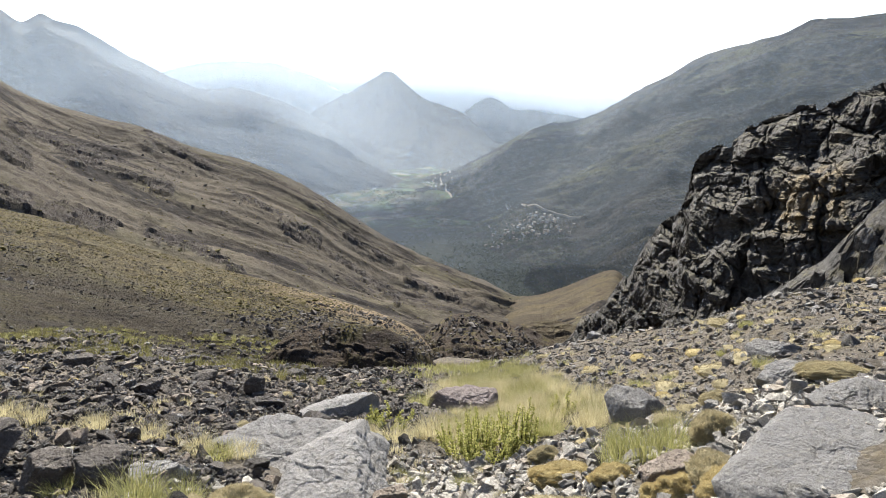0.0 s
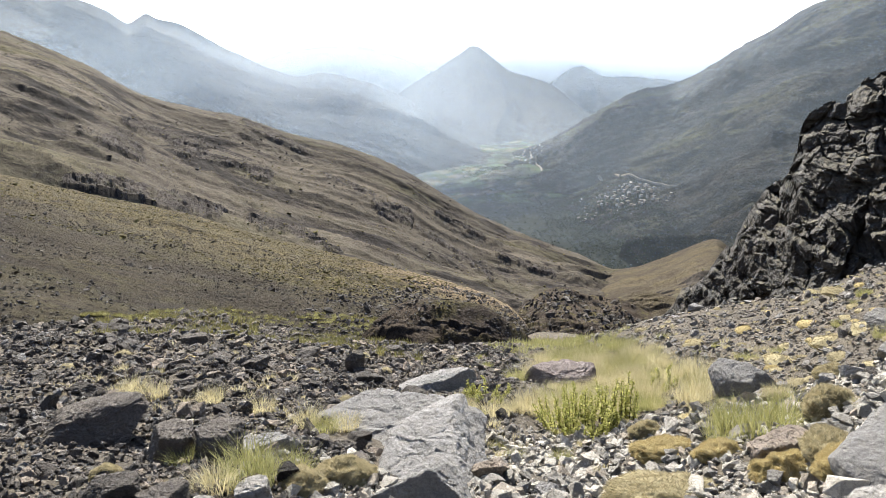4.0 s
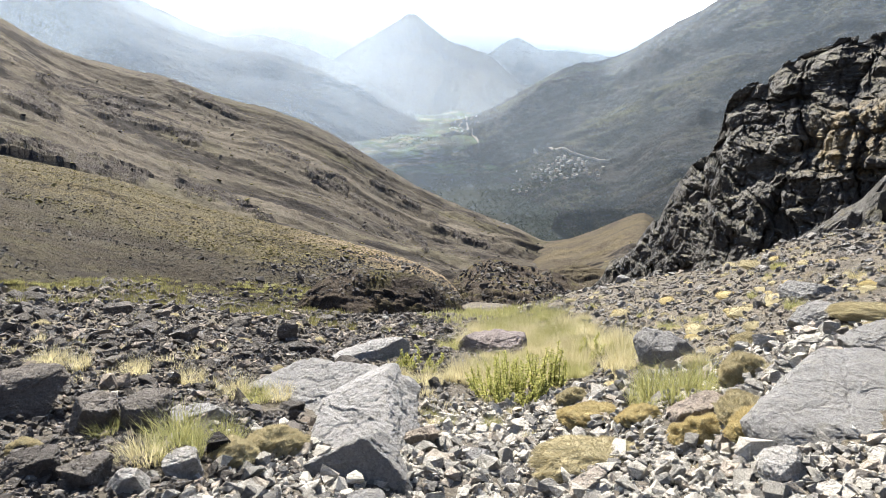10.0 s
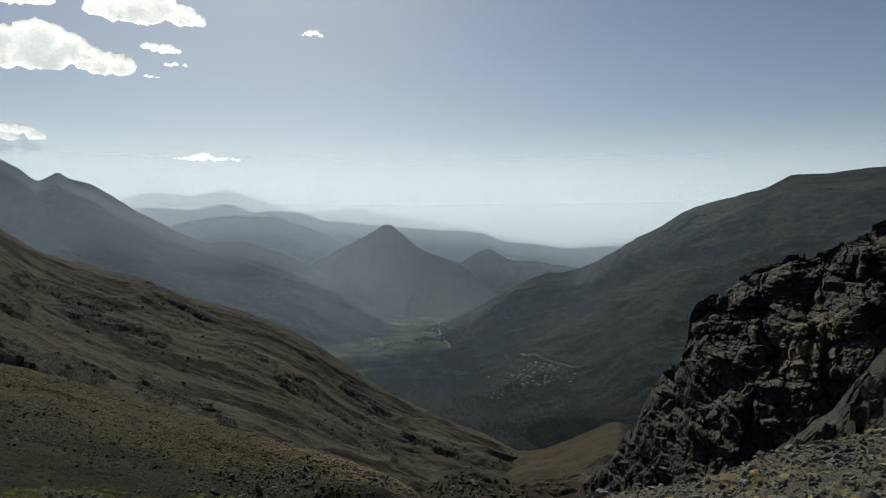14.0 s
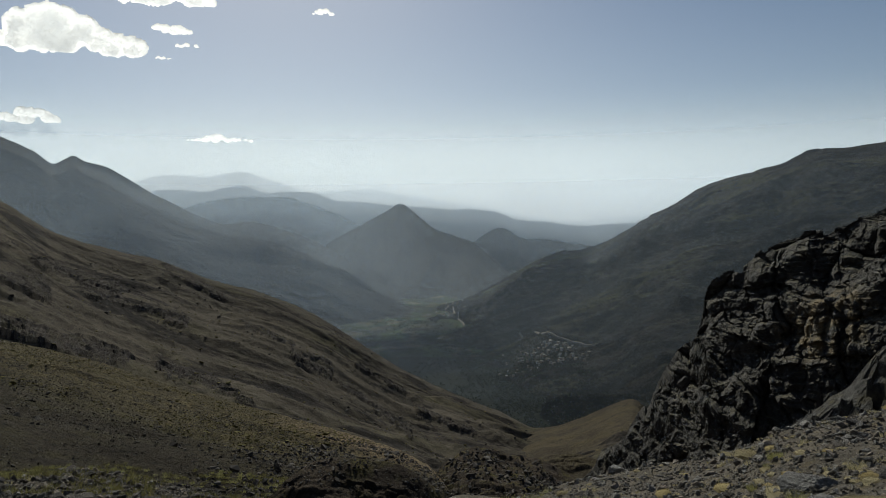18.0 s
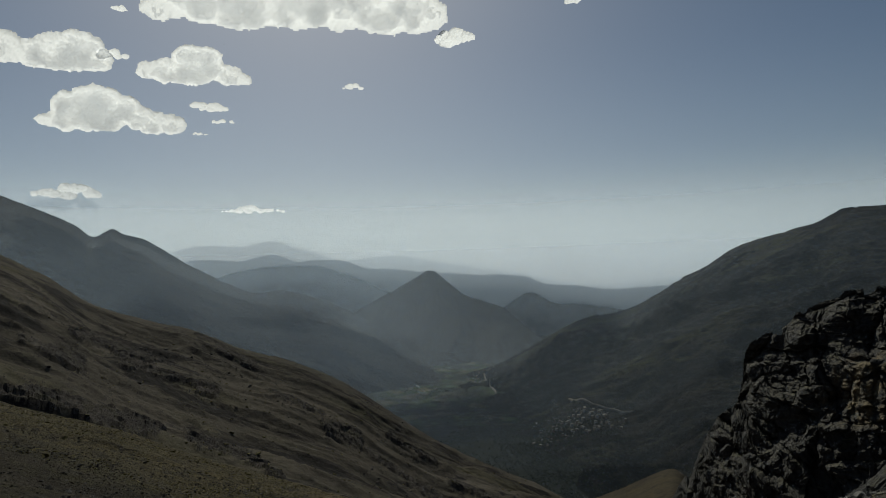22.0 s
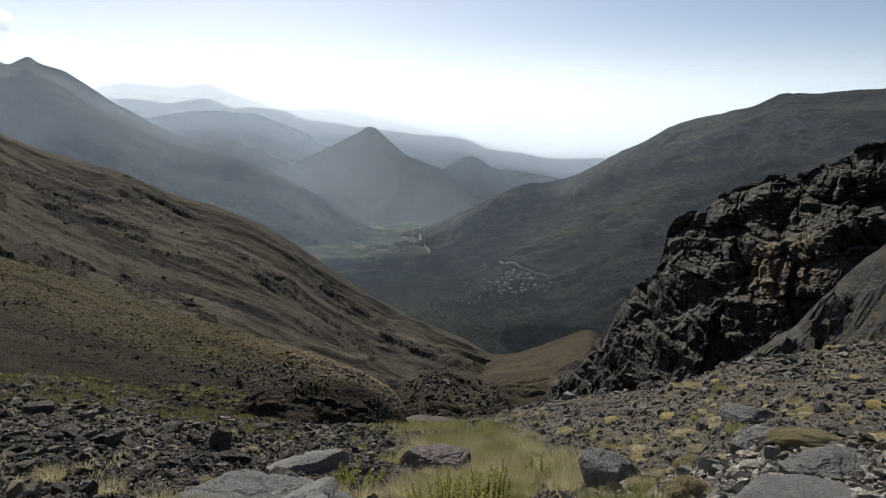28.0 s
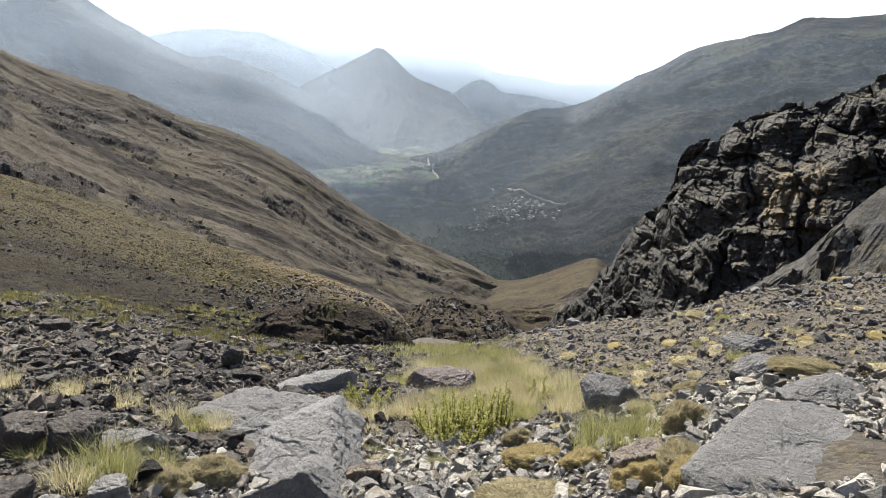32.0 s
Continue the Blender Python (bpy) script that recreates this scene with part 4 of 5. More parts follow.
def strew(x, y, z, size, rng, shapes, tip=1.0):
    """Many turned copies of the shapes as one heap of triangles."""
    co, tris, base = [], [], 0
    pick = rng.integers(0, len(shapes), len(x))
    for k, (v, t) in enumerate(shapes):
        i = np.flatnonzero(pick == k)
        if not len(i):
            continue
        m = turns(len(i), rng)
        p = np.einsum("nij,vj->nvi", m, v) * size[i][:, None, None]
        p[:, :, 2] *= tip
        p += np.stack([x[i], y[i], z[i]], -1)[:, None, :]
        co.append(p.reshape(-1, 3))
        tris.append((t[None] + (base + np.arange(len(i)) * len(v))[:, None, None]).reshape(-1, 3))
        base += len(i) * len(v)
    return np.vstack(co), np.vstack(tris)


def in_grass(x, y):
    """1 in the grassy hollow, 0 outside."""
    mid, half = 0.9 + 0.03 * (y - 7) + 0.2 * np.sin(y * 1.7), 1.25 - 0.04 * (y - 7)
    return np.clip(1.6 - np.abs(x - mid) / half * 1.2, 0, 1) * np.clip((y - 6.9) / 0.8, 0, 1) * np.clip((16.5 - y) / 3, 0, 1)


# scree: pale and loose in the middle, dark and coarse to the side, fine gravel on the slope
rng = np.random.default_rng(11)
def pale_side(x, y):
    """1 where the pale loose scree lies, 0 in the dark scree; the edge runs from the near slabs to the grass."""
    return np.clip((x + 1.8 - (y - 3.3) * 0.3) / 0.5, 0, 1)


for name, label, a0, a1, r0, r1, count, base, mat in (
    ("scree", "loose pale grey angular scree stones", -32, 48, 2.3, 6.8, 15000, 0.066, STONE),
    ("scree", "coarse dark scree stones", -48, -2, 2.6, 16.5, 30000, 0.05, DARK),
    ("scree", "loose grey stones among dark scree", -48, -2, 2.4, 15, 10000, 0.04, MIDDLE),
    ("gravel", "grey gravel and small stones on the slope", 4, 48, 4.5, 24, 26000, 0.03, GRIT),
    ("scree", "scattered larger grey stones on the slope", 4, 48, 5.5, 23, 4200, 0.06, MIDDLE),
    ("gravel", "brown-grey stones at the edge of the grassy hollow", -10, 9, 6.2, 19, 7000, 0.034, GRIT),
    ("gravel", "broken stone underfoot", -180, 180, 0.4, 6, 6000, 0.03, MIDDLE),
    ("gravel", "fine broken stone lying between larger stones", -48, 48, 2.0, 8, 16000, 0.018, STONE),
):
    az, u = np.radians(rng.uniform(a0, a1, count)), rng.random(count)
    r = r0 * (r1 / r0) ** (u ** 0.75)
    x, y = r * np.sin(az), r * np.cos(az)
    size = base * np.exp(rng.normal(0, 0.5, count)) * (0.80 + 0.075 * r)
    clump = fbm(np.stack([x, y, 0 * x], -1) * 0.9, 3)
    keep = free_of_slabs(x, y) & (rng.random(count) > in_grass(x, y) * 0.93) & (clump + rng.uniform(-0.5, 0.9, count) > -0.25)
    if mat is STONE:
        keep &= rng.random(count) < 0.12 + 0.88 * pale_side(x, y)
    if mat is DARK:
        keep &= rng.random(count) > 0.9 * pale_side(x, y)
    x, y, size = x[keep], y[keep], np.minimum(size[keep], 0.34)
    co, tris = strew(x, y, ground_z(x, y) + size * 0.12, size, rng, BITS if name == "gravel" else HULLS, 0.8)
    thing(name, soup_mesh(name, co, tris, mat), label, "stones", kind="stuff")

LOOSE = [soup_mesh("stone", *HULLS[k], STONE) for k in range(16)]
n = 0
while n < 300:
    az, r = radians(rng.uniform(-32, 30)), rng.uniform(2.5, 5.6)
    x, y = r * math.sin(az), r * math.cos(az)
    s = 0.055 * (1 + 2.6 * rng.random() ** 2) * (0.75 + 0.08 * r)
    if rng.random() > 0.1 + 0.9 * pale_side(x, y):
        continue
    if not free_of_slabs(np.array([x]), np.array([y]))[0] or in_grass(np.array([x]), np.array([y]))[0] > 0.3:
        continue
    ob = thing("stone", LOOSE[n % 16], "angular grey stone lying loose in the scree", "stone", "loose stones of the scree")
    put(ob, x, y, -0.22 * s, rng.uniform(0, 360), (rng.uniform(-25, 25), rng.uniform(-25, 25)), s)
    n += 1


# ---------------------------------------------------------------- plants
def foliage(name, a, b, glow=0.45):
    """Leaves and blades that let light through; each blade has a tint of its own."""
    m = bpy.data.materials.new(name)
    m.use_nodes = True
    t = m.node_tree
    t.nodes.clear()
    out, mixer = t.nodes.new("ShaderNodeOutputMaterial"), t.nodes.new("ShaderNodeMixShader")
    dif, thin = t.nodes.new("ShaderNodeBsdfDiffuse"), t.nodes.new("ShaderNodeBsdfTranslucent")
    geo, info, ramp = t.nodes.new("ShaderNodeNewGeometry"), t.nodes.new("ShaderNodeObjectInfo"), t.nodes.new("ShaderNodeMix")
    add = t.nodes.new("ShaderNodeMath")
    add.operation = "FRACT"
    plus = t.nodes.new("ShaderNodeMath")
    t.links.new(geo.outputs["Random Per Island"], plus.inputs[0])
    t.links.new(info.outputs["Random"], plus.inputs[1])
    t.links.new(plus.outputs[0], add.inputs[0])
    ramp.data_type = "RGBA"
    ramp.inputs[6].default_value, ramp.inputs[7].default_value = (*a, 1), (*b, 1)
    t.links.new(add.outputs[0], ramp.inputs[0])
    for node in (dif, thin):
        t.links.new(ramp.outputs[2], node.inputs[0])
    mixer.inputs[0].default_value = glow
    t.links.new(dif.outputs[0], mixer.inputs[1])
    t.links.new(thin.outputs[0], mixer.inputs[2])
    t.links.new(mixer.outputs[0], out.inputs[0])
    return m


STRAW = foliage("straw_grass", (0.37, 0.325, 0.18), (0.62, 0.56, 0.36))
FRESH = foliage("green_grass", (0.22, 0.22, 0.08), (0.42, 0.40, 0.19))
CUSHION = foliage("cushion_plant", (0.27, 0.235, 0.145), (0.45, 0.395, 0.25), 0.42)
GOLD = foliage("golden_cushion", (0.31, 0.25, 0.12), (0.5, 0.42, 0.23), 0.42)
OLIVE = foliage("olive_grass", (0.11, 0.105, 0.04), (0.24, 0.22, 0.10))
LEAF = foliage("green_leaf", (0.22, 0.235, 0.06), (0.52, 0.50, 0.2))


def blades(count, spread, height, lean, width, rng):
    """Tapered, bent blades round the origin: points and triangles."""
    a, d = rng.uniform(0, 2 * np.pi, count), spread * np.sqrt(rng.random(count))
    root = np.stack([d * np.cos(a), d * np.sin(a), np.full(count, -0.02)], -1)
    b = a + rng.normal(0, 0.7, count)
    out = np.stack([np.cos(b), np.sin(b), 0 * b], -1)
    side = np.stack([-np.sin(b + rng.normal(0, 0.8, count)), np.cos(b), 0 * b], -1)
    h = height * rng.uniform(0.45, 1.1, count)[:, None]
    l = lean * rng.uniform(0.2, 1.2, count)[:, None] * h
    up = np.array([0, 0, 1.0])
    w = width * rng.uniform(0.6, 1.3, count)[:, None]
    mid = root + 0.55 * h * up + 0.3 * l * out
    tip = root + h * up * 0.97 + l * out
    co = np.stack([root - w * side, root + w * side, mid - 0.8 * w * side, mid + 0.8 * w * side, tip], 1).reshape(-1, 3)
    t = np.array([[0, 1, 3], [0, 3, 2], [2, 3, 4]])
    return co, (t[None] + 5 * np.arange(count)[:, None, None]).reshape(-1, 3)


def cushion_shape(rng, spikes=11000, BALL=BALL, BALL_TRIS=BALL_TRIS):
    """A low dome bristling with short stiff leaves, about 1 across."""
    off = rng.uniform(0, 50)
    wide = 0.0045 if spikes > 2000 else 0.011
    p = BALL.copy() * np.array([0.46, 0.46, 0.30])
    p *= (1 + 0.34 * fbm(BALL * 2.2 + off, 4)[:, None])
    p[:, 2] = np.maximum(p[:, 2], -0.05)
    n = rng.normal(size=(spikes, 3))
    n[:, 2] = np.abs(n[:, 2])
    n /= np.linalg.norm(n, axis=1)[:, None]
    root = n * np.array([0.46, 0.46, 0.30]) * (1 + 0.34 * fbm(n * 2.2 + off, 4)[:, None])
    d = n + rng.normal(0, 0.45, (spikes, 3))
    d /= np.linalg.norm(d, axis=1)[:, None]
    s = np.cross(d, rng.normal(size=(spikes, 3)))
    s /= np.linalg.norm(s, axis=1)[:, None]
    l = rng.uniform(0.02, 0.06, (spikes, 1))
    co = np.stack([root - wide * s - 0.01 * d, root + wide * s - 0.01 * d, root + d * l], 1).reshape(-1, 3)
    tris = np.arange(3 * spikes).reshape(-1, 3) + len(p)
    return np.vstack([p, co]), np.vstack([BALL_TRIS, tris])


rng = np.random.default_rng(5)
CUSHIONS = [soup_mesh("cushion_plant", *cushion_shape(rng), (CUSHION, GOLD)[k % 3 == 1]) for k in range(5)]
FAR_CUSHIONS = [soup_mesh("cushion_plant", *cushion_shape(rng, 900, TINY, TINY_TRIS), (CUSHION, GOLD)[k == 1]) for k in range(6)]
for label, x, y, sx, sy, sz, turn, k in (
    ("large straw-coloured cushion plant on scree", 0.82, 4.05, 0.95, 0.55, 0.36, 8, 0), ("golden cushion plant among stones", 1.02, 5.0, 0.62, 0.45, 0.34, -5, 1),
    ("shaggy pale cushion plant beside the slab", 1.82, 3.95, 0.36, 0.6, 0.5, 10, 2), ("yellow cushion plant beside a purple rock", 1.5, 4.12, 0.3, 0.28, 0.4, 0, 4),
    ("straw-coloured cushion plant under the slab", -1.42, 4.02, 0.52, 0.4, 0.45, 35, 3), ("straw-coloured cushion plant under the slab", -1.58, 3.68, 0.36, 0.32, 0.4, 40, 0),
    ("small tan cushion plant in scree", -2.85, 3.55, 0.22, 0.2, 0.28, 0, 2), ("small tan cushion plant on the slab", -0.92, 5.2, 0.3, 0.2, 0.22, 0, 3),
    ("tan cushion plant on the stony slope", 2.75, 6.2, 0.4, 0.3, 0.36, 20, 0), ("shaggy tan cushion plant beside the slab", 2.2, 4.95, 0.42, 0.4, 0.6, 20, 2),
    ("straw cushion plant with stones in its lee", 1.32, 4.7, 0.4, 0.3, 0.3, 20, 1), ("green-gold cushion plant beside a purple rock", 1.62, 4.1, 0.34, 0.3, 0.4, 0, 4), ("tan cushion plant under the worn slab", 1.78, 3.72, 0.42, 0.36, 0.42, 30, 1),
    ("brown cushion plant behind the grass", 1.02, 6.0, 0.36, 0.3, 0.4, 0, 3), ("long tan cushion plant on the stony slope", 3.7, 5.9, 0.8, 0.4, 0.3, -10, 0)):
    ob = put(thing("cushion_plant", CUSHIONS[k], label, "cushion plant"), x, y, 0.0, turn)
    ob.matrix_world = ob.matrix_world @ Matrix.Diagonal((sx, sy, sz, 1))
n = 0
while n < 165:
    az, r = radians(rng.uniform(5, 40)), 6.5 * (22 / 6.5) ** rng.random()
    x, y = r * math.sin(az), r * math.cos(az)
    if in_grass(np.array([x]), np.array([y]))[0] > 0.2 or not free_of_slabs(np.array([x]), np.array([y]))[0]:
        continue
    s = 0.2 * math.exp(rng.normal(0, 0.32))
    ob = put(thing("cushion_plant", FAR_CUSHIONS[n % 6], "straw-coloured cushion plant on the stony slope", "cushion plant", "cushion plants of the slope"), x, y, 0.02, rng.uniform(0, 360))
    ob.matrix_world = ob.matrix_world @ Matrix.Diagonal((s * rng.uniform(0.8, 1.5), s, s * rng.uniform(0.6, 1.0), 1))
    n += 1
for k in range(22):
    az, r = radians(rng.uniform(-40, -12)), rng.uniform(6.5, 14)
    s = rng.uniform(0.12, 0.26)
    ob = put(thing("cushion_plant", FAR_CUSHIONS[k % 6], "tan cushion plant between dark stones", "cushion plant", "cushion plants of the scree"), r * math.sin(az), r * math.cos(az), 0.02, rng.uniform(0, 360), scale=s)

TALL = [soup_mesh("grass_clump", *blades(420, 0.2, 0.30, 0.85, 0.0019, rng), STRAW if k % 4 else FRESH) for k in range(7)]
LOW = [soup_mesh("grass_clump", *blades(420, 0.15, 0.21, 0.9, 0.0019, rng), FRESH if k % 3 else STRAW) for k in range(6)]


def clump(mesh, x, y, s, label, group="", turn=None):
    put(thing("grass_clump", mesh, label, "grass", group), x, y, 0.0, rng.uniform(0, 360) if turn is None else turn, scale=s)


n = 0
while n < 270:
    y = rng.uniform(6.6, 16.5)
    x = rng.uniform(-1.2, 2.6)
    if rng.random() < in_grass(np.array([x]), np.array([y]))[0] ** 1.5:
        clump(TALL[n % 7], x, y, rng.uniform(0.4, 1.1) * (0.55 if 8.4 < y < 10.6 and abs(x - 0.5) < 0.7 else 1.0), "tall straw-yellow grass clump in the hollow", "grass of the hollow")
        n += 1
for x, y, s, mesh, label in ((-1.85, 3.55, 1.0, LOW[1], "green grass clump among dark stones"), (-1.95, 3.75, 1.1, LOW[2], "green grass clump among dark stones"), (-1.7, 3.85, 0.9, LOW[4], "green grass clump among dark stones"),
                             (-2.0, 3.4, 0.8, LOW[0], "straw grass clump among dark stones"), (1.5, 5.0, 1.25, LOW[1], "bright green grass clump"), (1.75, 4.95, 1.3, LOW[2], "bright green grass clump"), (1.95, 5.1, 1.2, LOW[4], "bright green grass clump"),
                             (1.62, 5.3, 1.2, LOW[5], "bright green grass clump"), (-2.05, 5.5, 0.9, LOW[2], "pale grass tuft in the scree"), (-2.25, 5.6, 0.9, LOW[3], "pale grass tuft in the scree"), (-1.85, 5.6, 0.8, LOW[0], "pale grass tuft in the scree"),
                             (-2.75, 5.75, 0.8, LOW[3], "pale grass tuft in the scree"), (-3.3, 5.8, 0.8, LOW[0], "pale grass tuft in the scree"), (-4.2, 5.9, 0.9, LOW[3], "pale grass tuft behind the dark boulder"), (-3.9, 5.8, 0.9, LOW[0], "pale grass tuft behind the dark boulder"),
                             (-1.3, 7.2, 0.7, LOW[2], "green grass tuft on the pale rock"), (-0.9, 7.5, 0.8, LOW[3], "straw grass tuft at the gully edge"), (-2.5, 3.9, 0.6, LOW[5], "thin grass tuft under a boulder"), (2.35, 6.3, 0.7, LOW[3], "straw grass tuft before the grey boulder")):
    clump(mesh, x, y, s, label)
def sward(name, label, spots, shapes, mat):
    """Grass too thick to count, as one heap of blades: rows of x, y, scale and, off the near ground, height."""
    co, tris, base = [], [], 0
    for k, (x, y, sc, *z) in enumerate(spots):
        v, t = shapes[k % len(shapes)]
        a = rng.uniform(0, 2 * np.pi)
        m = np.array([[math.cos(a), -math.sin(a), 0], [math.sin(a), math.cos(a), 0], [0, 0, 1]])
        co.append(v @ m.T * sc + [x, y, z[0] if z else float(ground_z(x, y)[0])])
        tris.append(t + base)
        base += len(v)
    thing(name, soup_mesh(name, np.vstack(co), np.vstack(tris), mat), label, "grass", kind="stuff")


TUFTS = [blades(75, 0.16, 0.17, 0.8, 0.005, rng) for k in range(5)]
spots = []
while len(spots) < 620:  # the green strip along the foot of the hillside
    az = rng.uniform(-38, -13)
    top, low = np.interp(az, (-38, -27, -22.8, -19, -14), (-16.8, -18.5, -19.3, -20.2, -21.2)), np.interp(az, (-38, -27, -22, -18.5, -14), (-17.3, -19.5, -21.6, -22.8, -22.6))
    x, y, z = spot("near_hillside", az, rng.uniform(low, top))
    if fbm(np.array([[x, y, 0.0]]) * 0.25, 3)[0] > rng.uniform(-0.25, 0.2):
        spots.append((x, y, rng.uniform(0.45, 1.1), z))
sward("grass", "low yellow-green grass along the foot of the hillside", spots[:380], TUFTS, OLIVE)
sward("grass", "thick yellow-green grass patch beside the dark bank", spots[380:], TUFTS, FRESH)
spots = []
while len(spots) < 260:  # thin grass where the scree ends
    az, r = radians(rng.uniform(-37, -10)), rng.uniform(12, 15.5)
    x, y = r * math.sin(az), r * math.cos(az)
    if fbm(np.array([[x, y, 4.0]]) * 0.6, 3)[0] > rng.uniform(-0.05, 0.3):
        spots.append((x, y, rng.uniform(0.4, 1.0)))
sward("grass", "thin yellow-green grass at the end of the scree", spots, TUFTS, OLIVE)
sward("grass", "yellow-green grass lining the gully", [(rng.normal(0.9, 0.8), rng.uniform(14, 21), rng.uniform(0.8, 1.4)) for k in range(110)], TUFTS, FRESH)
sward("grass", "thin straw grass between the stones", [(r * math.sin(a), r * math.cos(a), rng.uniform(0.25, 0.6)) for a, r in zip(np.radians(rng.uniform(-40, 38, 260)), rng.uniform(5, 20, 260))], TUFTS, STRAW)
for k in range(40):
    az, r = radians(rng.uniform(-10, 36)), rng.uniform(5, 14)
    x, y = r * math.sin(az), r * math.cos(az)
    if free_of_slabs(np.array([x]), np.array([y]))[0]:
        clump(LOW[k % 6], x, y, rng.uniform(0.35, 0.7), "small dry grass tuft between stones", "small tufts between stones")


def leafy_plant(x, y, height, width, stems, label, seed):
    """A herb of upright dark stems, each with its leaves."""
    rng = np.random.default_rng(seed)
    root = thing("leafy_plant", None, label, "plant")
    root.matrix_world = pose(x, y, float(ground_z(x, y)[0]) - 0.02)
    for k in range(stems):
        a, f = rng.uniform(0, 2 * np.pi), np.sqrt(rng.random())
        h = height * rng.uniform(0.55, 1.0) * (1.1 - 0.35 * f)
        foot = np.array([0.72 * width * f * math.cos(a) * 0.5, 0.72 * width * f * math.sin(a) * 0.5, 0.0])
        top = np.array([width * 0.5 * f * math.cos(a), width * 0.5 * f * math.sin(a), h])
        bend = rng.normal(0, 0.03, 3) * [1, 1, 0]
        ts = np.linspace(0, 1, 7)[:, None]
        line = foot + (top - foot) * ts + bend * np.sin(ts * np.pi) + rng.normal(0, 0.004, (7, 3))
        rad = (0.0065 * (1 - 0.7 * ts))
        ring = np.array([[1, 0, 0], [-0.5, 0.87, 0], [-0.5, -0.87, 0]])
        co = (line[:, None, :] + ring[None] * rad[:, None]).reshape(-1, 3)
        tri = [[3 * i + j, 3 * i + (j + 1) % 3, 3 * i + 3 + j] for i in range(6) for j in range(3)] + [[3 * i + (j + 1) % 3, 3 * i + 3 + (j + 1) % 3, 3 * i + 3 + j] for i in range(6) for j in range(3)]
        stem = part("stem", soup_mesh("stem", co, tri, STEM, True), root, "thin dark stem")
        m = int(70 + 120 * h)
        at = np.sort(rng.uniform(0.12, 1.0, m))
        base = np.stack([np.interp(at, ts[:, 0], line[:, i]) for i in range(3)], -1)
        d = rng.normal(size=(m, 3)) * [1, 1, 0.5] + [0, 0, 0.35]
        d /= np.linalg.norm(d, axis=1)[:, None]
        s = np.cross(d, rng.normal(size=(m, 3)))
        s /= np.linalg.norm(s, axis=1)[:, None]
        l = rng.uniform(0.025, 0.052, (m, 1)) * (1.25 - 0.6 * at[:, None])
        co = np.stack([base, base + d * l * 0.5 + s * l * 0.22, base + d * l, base + d * l * 0.5 - s * l * 0.22], 1).reshape(-1, 3)
        tri = (np.array([[0, 1, 2], [0, 2, 3]])[None] + 4 * np.arange(m)[:, None, None]).reshape(-1, 3)
        part("leaves", soup_mesh("leaves", co, tri, LEAF), stem, "small green leaves")
    return root


STEM = Nodes("dark_stem", 0.8)
STEM = STEM.finish(STEM.mix(STEM.noise(0.05), (0.035, 0.028, 0.018), (0.075, 0.06, 0.03)))
leafy_plant(0.40, 6.95, 0.58, 1.05, 64, "leafy green herb with upright dark stems beside scree", 71)
leafy_plant(0.88, 7.1, 0.74, 0.5, 16, "leafy green herb with tall dark stems", 72)
leafy_plant(-0.70, 8.1, 0.36, 0.6, 16, "low leafy green herb at the grass edge", 73)
leafy_plant(1.75, 8.5, 0.36, 0.5, 12, "low leafy green herb in the grass", 74)
leafy_plant(3.95, 4.75, 0.5, 0.6, 14, "yellow-green leafy herb beside the big slab", 75)

# ---------------------------------------------------------------- clouds
def cloud_material(name, clear):
    m = bpy.data.materials.new(name)
    m.use_nodes = True
    t = m.node_tree
    t.nodes.clear()
    out, mixer = t.nodes.new("ShaderNodeOutputMaterial"), t.nodes.new("ShaderNodeMixShader")
    dif, thin = t.nodes.new("ShaderNodeBsdfDiffuse"), t.nodes.new("ShaderNodeBsdfTranslucent")
    dif.inputs[0].default_value = thin.inputs[0].default_value = (0.96, 0.97, 0.98, 1)
    mixer.inputs[0].default_value = 0.96
    t.links.new(dif.outputs[0], mixer.inputs[1])
    t.links.new(thin.outputs[0], mixer.inputs[2])
    last, gap = t.nodes.new("ShaderNodeMixShader"), t.nodes.new("ShaderNodeBsdfTransparent")
    last.inputs[0].default_value = clear
    t.links.new(mixer.outputs[0], last.inputs[1])
    t.links.new(gap.outputs[0], last.inputs[2])
    t.links.new(last.outputs[0], out.inputs[0])
    return m


CLOUD = cloud_material("cloud", 0.0)
INNER = cloud_material("cloud_inside", 0.66)


